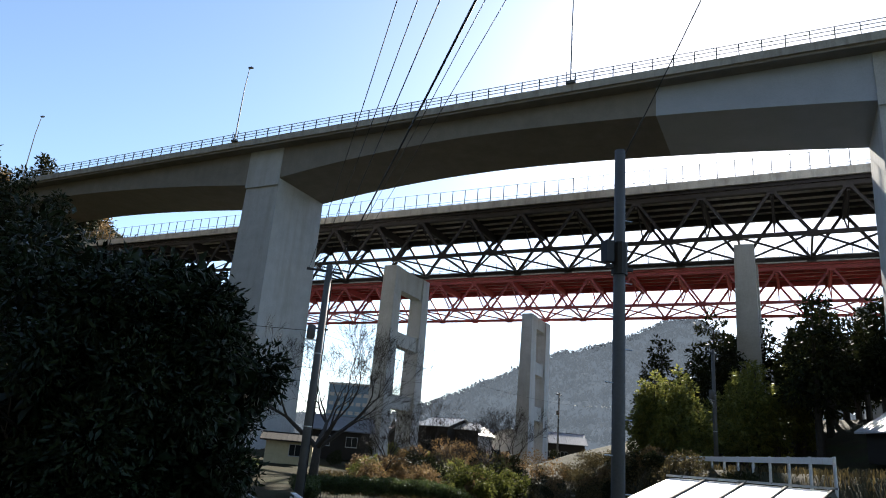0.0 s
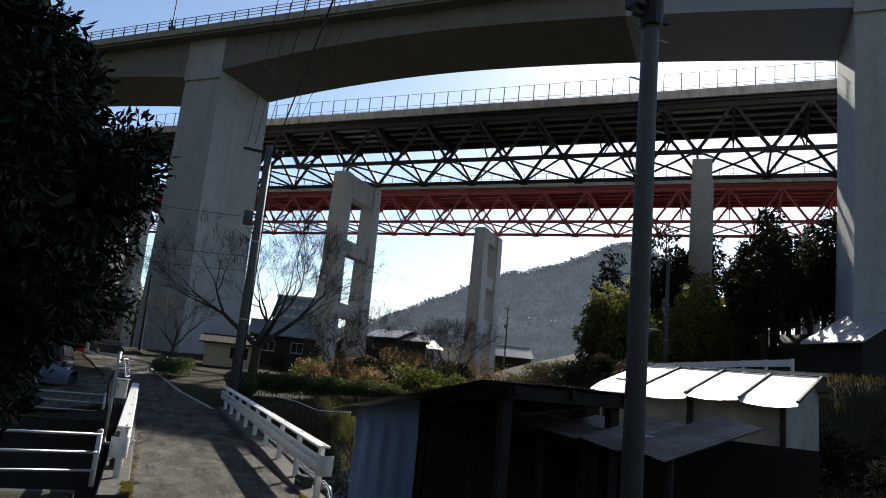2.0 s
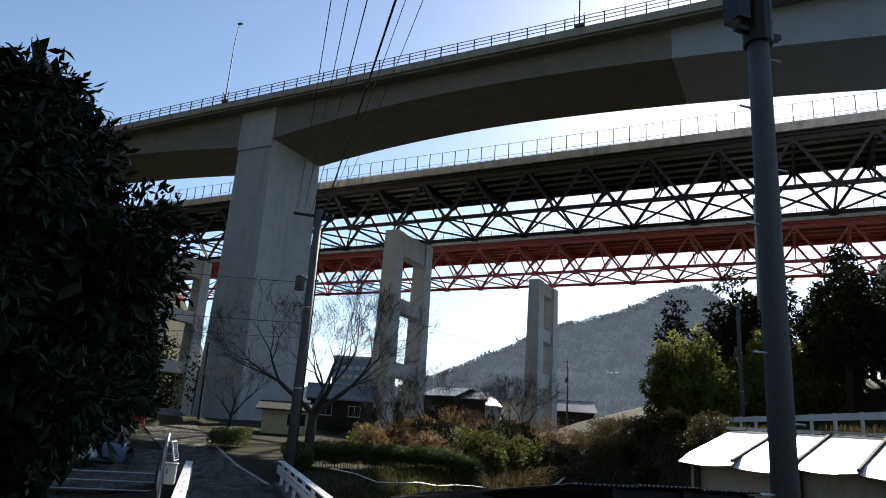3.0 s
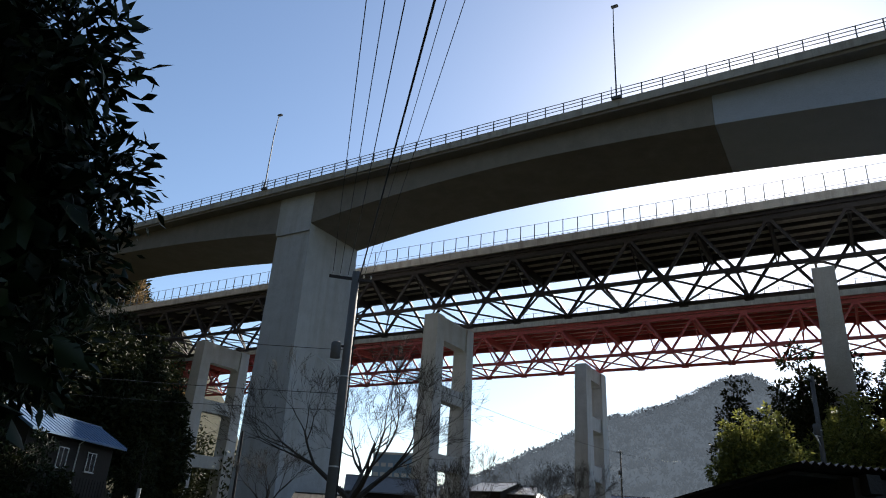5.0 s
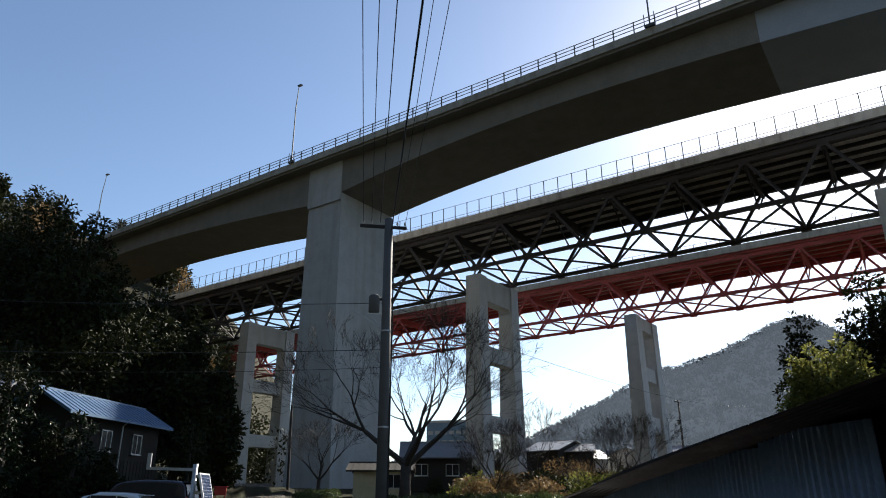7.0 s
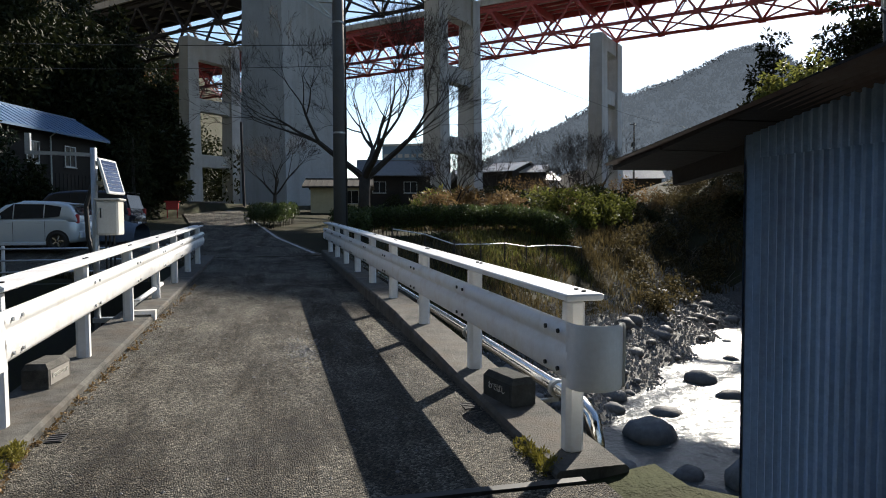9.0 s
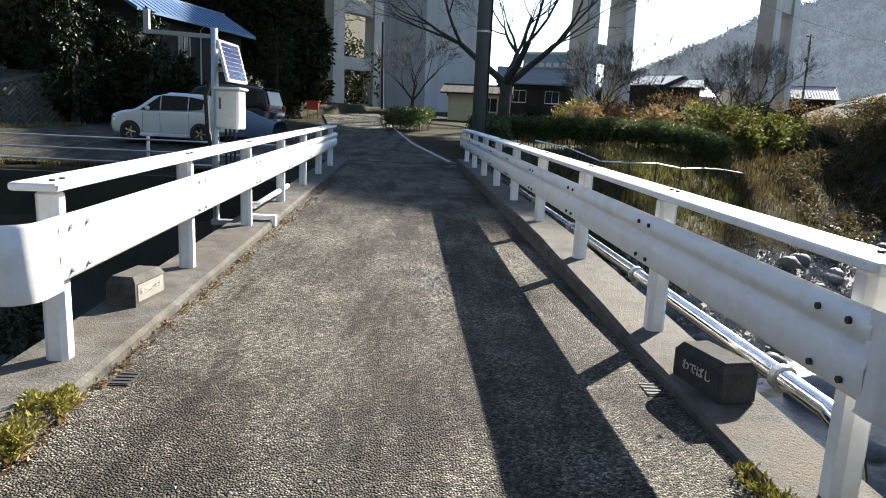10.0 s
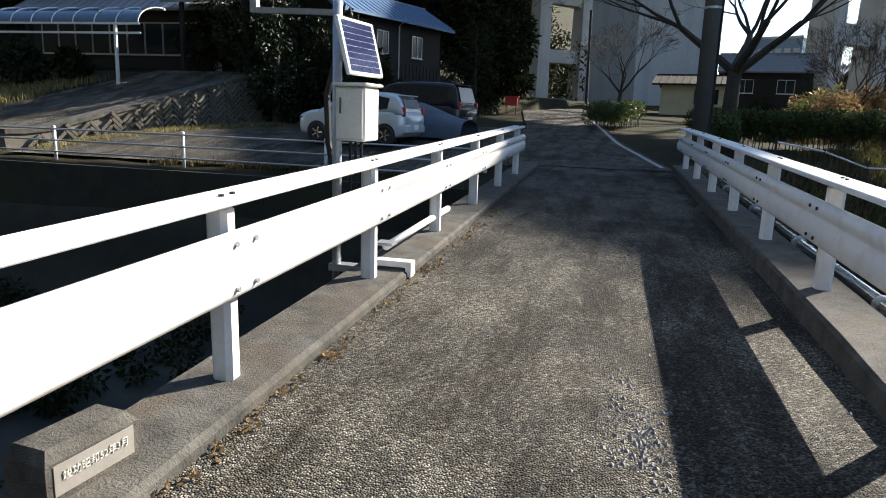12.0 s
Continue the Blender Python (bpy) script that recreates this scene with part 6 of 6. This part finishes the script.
stones = [stone(k) for k in range(6)]
def stream_point(x, c):
    return x, (22.4 + 0.95 * (x - 5) if x > 5 else 23.6) + c * (1 + 0.35 * min(1, max(0, (x - 5) / 4)))
rs = random.Random(21)
for k in range(270):
    x = rs.uniform(5.2, 24)
    c = rs.choice((rs.uniform(-5.5, 3.6), rs.uniform(-4.6, -3.2), rs.uniform(-1.4, 3.0)))
    px, py = stream_point(x, c)
    r = rs.choice((0.07, 0.1, 0.12, 0.16, 0.2, 0.26, 0.4)) * rs.uniform(0.8, 1.2)
    ob = new("river_stone", stones[k % 6])
    ob.matrix_basis = pose(px, py, max(ground_z(px, py), -5.42) + r * 0.12, 0, 0, rs.uniform(0, 360)) @ Matrix.Diagonal((r, r * rs.uniform(0.7, 1.1), r, 1))
    tagged(ob, "rounded grey stone lying in the stream bed", "stone", "stream stones")
for x, y, r in ((10.9, 26.3, 0.66), (15.3, 30.7, 0.5), (10.4, 24.0, 0.34), (10.1, 22.9, 0.42), (11.3, 23.2, 0.6), (12.6, 23.6, 0.5), (18.6, 30.6, 0.55), (16.2, 29.4, 0.3), (14.9, 27.8, 0.3), (20.4, 33.8, 0.5)):
    ob = new("river_boulder", stones[int(x * 7) % 6])
    ob.matrix_basis = pose(x, y, max(ground_z(x, y), -5.4) + r * 0.25, 0, 0, x * 90) @ Matrix.Diagonal((r, r * 0.85, r, 1))
    tagged(ob, "large smooth grey boulder at the water edge", "boulder", "stream boulders")
grav = Shape()
for k in range(11000):
    x = rs.uniform(5.2, 26)
    c = rs.uniform(-1.5, 4.6)
    px, py = stream_point(x, c)
    z = ground_z(px, py)
    r = rs.uniform(0.025, 0.08)
    a = rs.uniform(0, 6.28)
    grav.add([(px + r * math.cos(a), py + r * math.sin(a), z - 0.03), (px + r * math.cos(a + 2.1), py + r * math.sin(a + 2.1), z - 0.03), (px + r * math.cos(a + 4.2), py + r * math.sin(a + 4.2), z - 0.03), (px, py, z + r * 0.8)], [(0, 1, 3), (1, 2, 3), (2, 0, 3)])
tagged(part("gravel", grav, GRAVEL), "loose grey gravel bar beside the stream", "gravel", kind="stuff")


def grass_patch(name, spots, n, size, mat, seed, label, aspect=0.06):
    rg = np.random.RandomState(seed)
    c = [(x, y, ground_z(x, y), r) for x, y, r in spots]
    cc = np.array(c)
    idx = rg.randint(0, len(cc), n)
    px = cc[idx, 0] + rg.normal(size=n) * cc[idx, 3] * 0.55
    py = cc[idx, 1] + rg.normal(size=n) * cc[idx, 3] * 0.55
    pz = np.array([ground_z(a, b) for a, b in zip(px, py)])
    keep = pz > -4.45
    px, py, pz = px[keep], py[keep], pz[keep]
    n = len(px)
    L = size * (0.5 + rg.rand(n))
    ang = rg.rand(n) * 6.28
    lean = rg.rand(n) * 0.8
    dx, dy = np.cos(ang), np.sin(ang)
    b = np.stack([px, py, pz - 0.04], 1)
    sd = np.stack([-dy, dx, 0 * dx], 1) * (L * aspect)[:, None]
    tip = b + np.stack([dx * lean * L, dy * lean * L, L], 1)
    mid = b + np.stack([dx * lean * L * 0.3, dy * lean * L * 0.3, L * 0.55], 1)
    v = np.stack([b - sd, b + sd, mid + sd * 0.8, mid - sd * 0.8, tip], 1).reshape(-1, 3)
    f = []
    for i in range(n):
        k = i * 5
        f += [(k, k + 1, k + 2, k + 3), (k + 3, k + 2, k + 4)]
    me = bpy.data.meshes.new(name)
    me.from_pydata(v.tolist(), [], f)
    me.materials.append(mat)
    me.update()
    return tagged(part(name, me, None), label, "grass", kind="stuff")


def bank_spots(n, c0, c1, x0, x1, r, seed):
    q = random.Random(seed)
    out = []
    for _ in range(n):
        px, py = stream_point(q.uniform(x0, x1), q.uniform(c0, c1))
        out.append((px, py, r))
    return out


grass_patch("grass", bank_spots(130, 3.0, 10.0, 5.3, 20, 0.8, 1), 20000, 0.21, GRASS, 31, "tall dry straw grass on the stream bank")
grass_patch("grass", bank_spots(40, 5.0, 9.5, 5.6, 16, 0.8, 2), 9000, 0.24, GRASS_GREEN, 32, "yellow-green grass tufts on the bank")
grass_patch("grass", [(random.uniform(-27, -19.3) + 0.37 * random.uniform(0, 4), random.uniform(35.5, 41), 0.7) for _ in range(70)], 12000, 0.2, GRASS_SUNLIT, 33, "dry garden grass beside the ramp")
grass_patch("grass", [(wall_x(y) + 0.7 + random.uniform(0, 0.8), y, 0.4) for y in [33.5 + 0.25 * i for i in range(34)]], 3500, 0.16, GRASS_SUNLIT, 34, "withered weeds at the foot of the wall")
grass_patch("grass", [(7.5 + random.uniform(0, 14), 44 + random.uniform(0, 14), 1.0) for _ in range(120)], 14000, 0.32, GRASS, 35, "dry weeds behind the hedge")
grass_patch("grass", [(random.uniform(-9, 0.2), random.uniform(32.4, 33.0), 0.25) for _ in range(60)], 4000, 0.14, GRASS, 36, "short weeds on the stream wall")
grass_patch("grass", [(random.uniform(18, 36), random.uniform(12, 50), 1.5) for _ in range(160)], 16000, 0.34, GRASS, 37, "dry grass on the steep bank")
# moss and leaf litter on the kerb
litter = []
ql = random.Random(8)
for i in range(160):
    ly = 16.0 + 10 * ql.random() ** 1.3
    litter.append((1.17 + ql.uniform(-0.01, 0.1) * ql.random(), ly, deck_z(ly) + 0.012, 0.025))
tagged(part("leaf_litter", leaf_mesh("leaf_litter", litter, 900, 0.03, LEAF_DRY, 51, aspect=0.6, squash=0.3), None), "dead brown leaves along the kerb foot", "leaves", kind="stuff")
moss = [(1.04 + 0.15 * ql.random(), 15.92 + 1.1 * ql.random() ** 1.5, DECK + 0.015 + 0.08 * ql.random(), 0.03) for i in range(150)] + [(4.12 + 0.12 * ql.random(), 16.0 + 0.5 * ql.random(), DECK + 0.015, 0.03) for i in range(30)]
tagged(part("moss", leaf_mesh("moss", moss, 6500, 0.032, MOSS, 52, aspect=0.3, droop=-0.8), None), "yellow-green moss on the kerb end", "moss", kind="stuff")
# broken asphalt chips
chips = Shape()
for k in range(420):
    a, rr = ql.uniform(0, 6.28), abs(ql.gauss(0, 1))
    x, y = (2.95 + 0.16 * rr * math.cos(a), 19.6 + 0.45 * rr * math.sin(a)) if k % 3 else (ql.uniform(1.3, 4.0), ql.uniform(16, 24))
    r = ql.uniform(0.006, 0.02)
    z = deck_z(y)
    chips.add([(x + r * math.cos(a), y + r * math.sin(a), z), (x + r * math.cos(a + 1.7), y + r * math.sin(a + 1.7), z), (x + r * math.cos(a + 3.2), y + r * math.sin(a + 3.2), z), (x + r * math.cos(a + 4.7), y + r * math.sin(a + 4.7), z), (x, y, z + r * 0.7)], [(0, 1, 4), (1, 2, 4), (2, 3, 4), (3, 0, 4)])
tagged(part("asphalt_chips", chips, ROCK), "loose chips of broken asphalt on the deck", "chips", kind="stuff")
# fallen pale pole and stakes on the bank
stk = thing("bank_rope_fence", pose(6.2, 33.5, ground_z(6.2, 33.5)), "low fence of thin stakes and a pale rope on the bank", "fence")
for i in range(9):
    x, y = 6.2 + 1.25 * i, 33.5 + 0.95 * i
    part("stake", Shape().tube([(x - 6.2, y - 33.5, ground_z(x, y) - ground_z(6.2, 33.5) - 0.1), (x - 6.2, y - 33.5, ground_z(x, y) - ground_z(6.2, 33.5) + 0.9)], 0.025, 6), BARK, stk)
part("rope", Shape().tube([(1.25 * i, 0.95 * i, ground_z(6.2 + 1.25 * i, 33.5 + 0.95 * i) - ground_z(6.2, 33.5) + 0.8 + 0.05 * math.sin(i * 2)) for i in range(9)], 0.022, 6), RAIL_WHITE, stk)
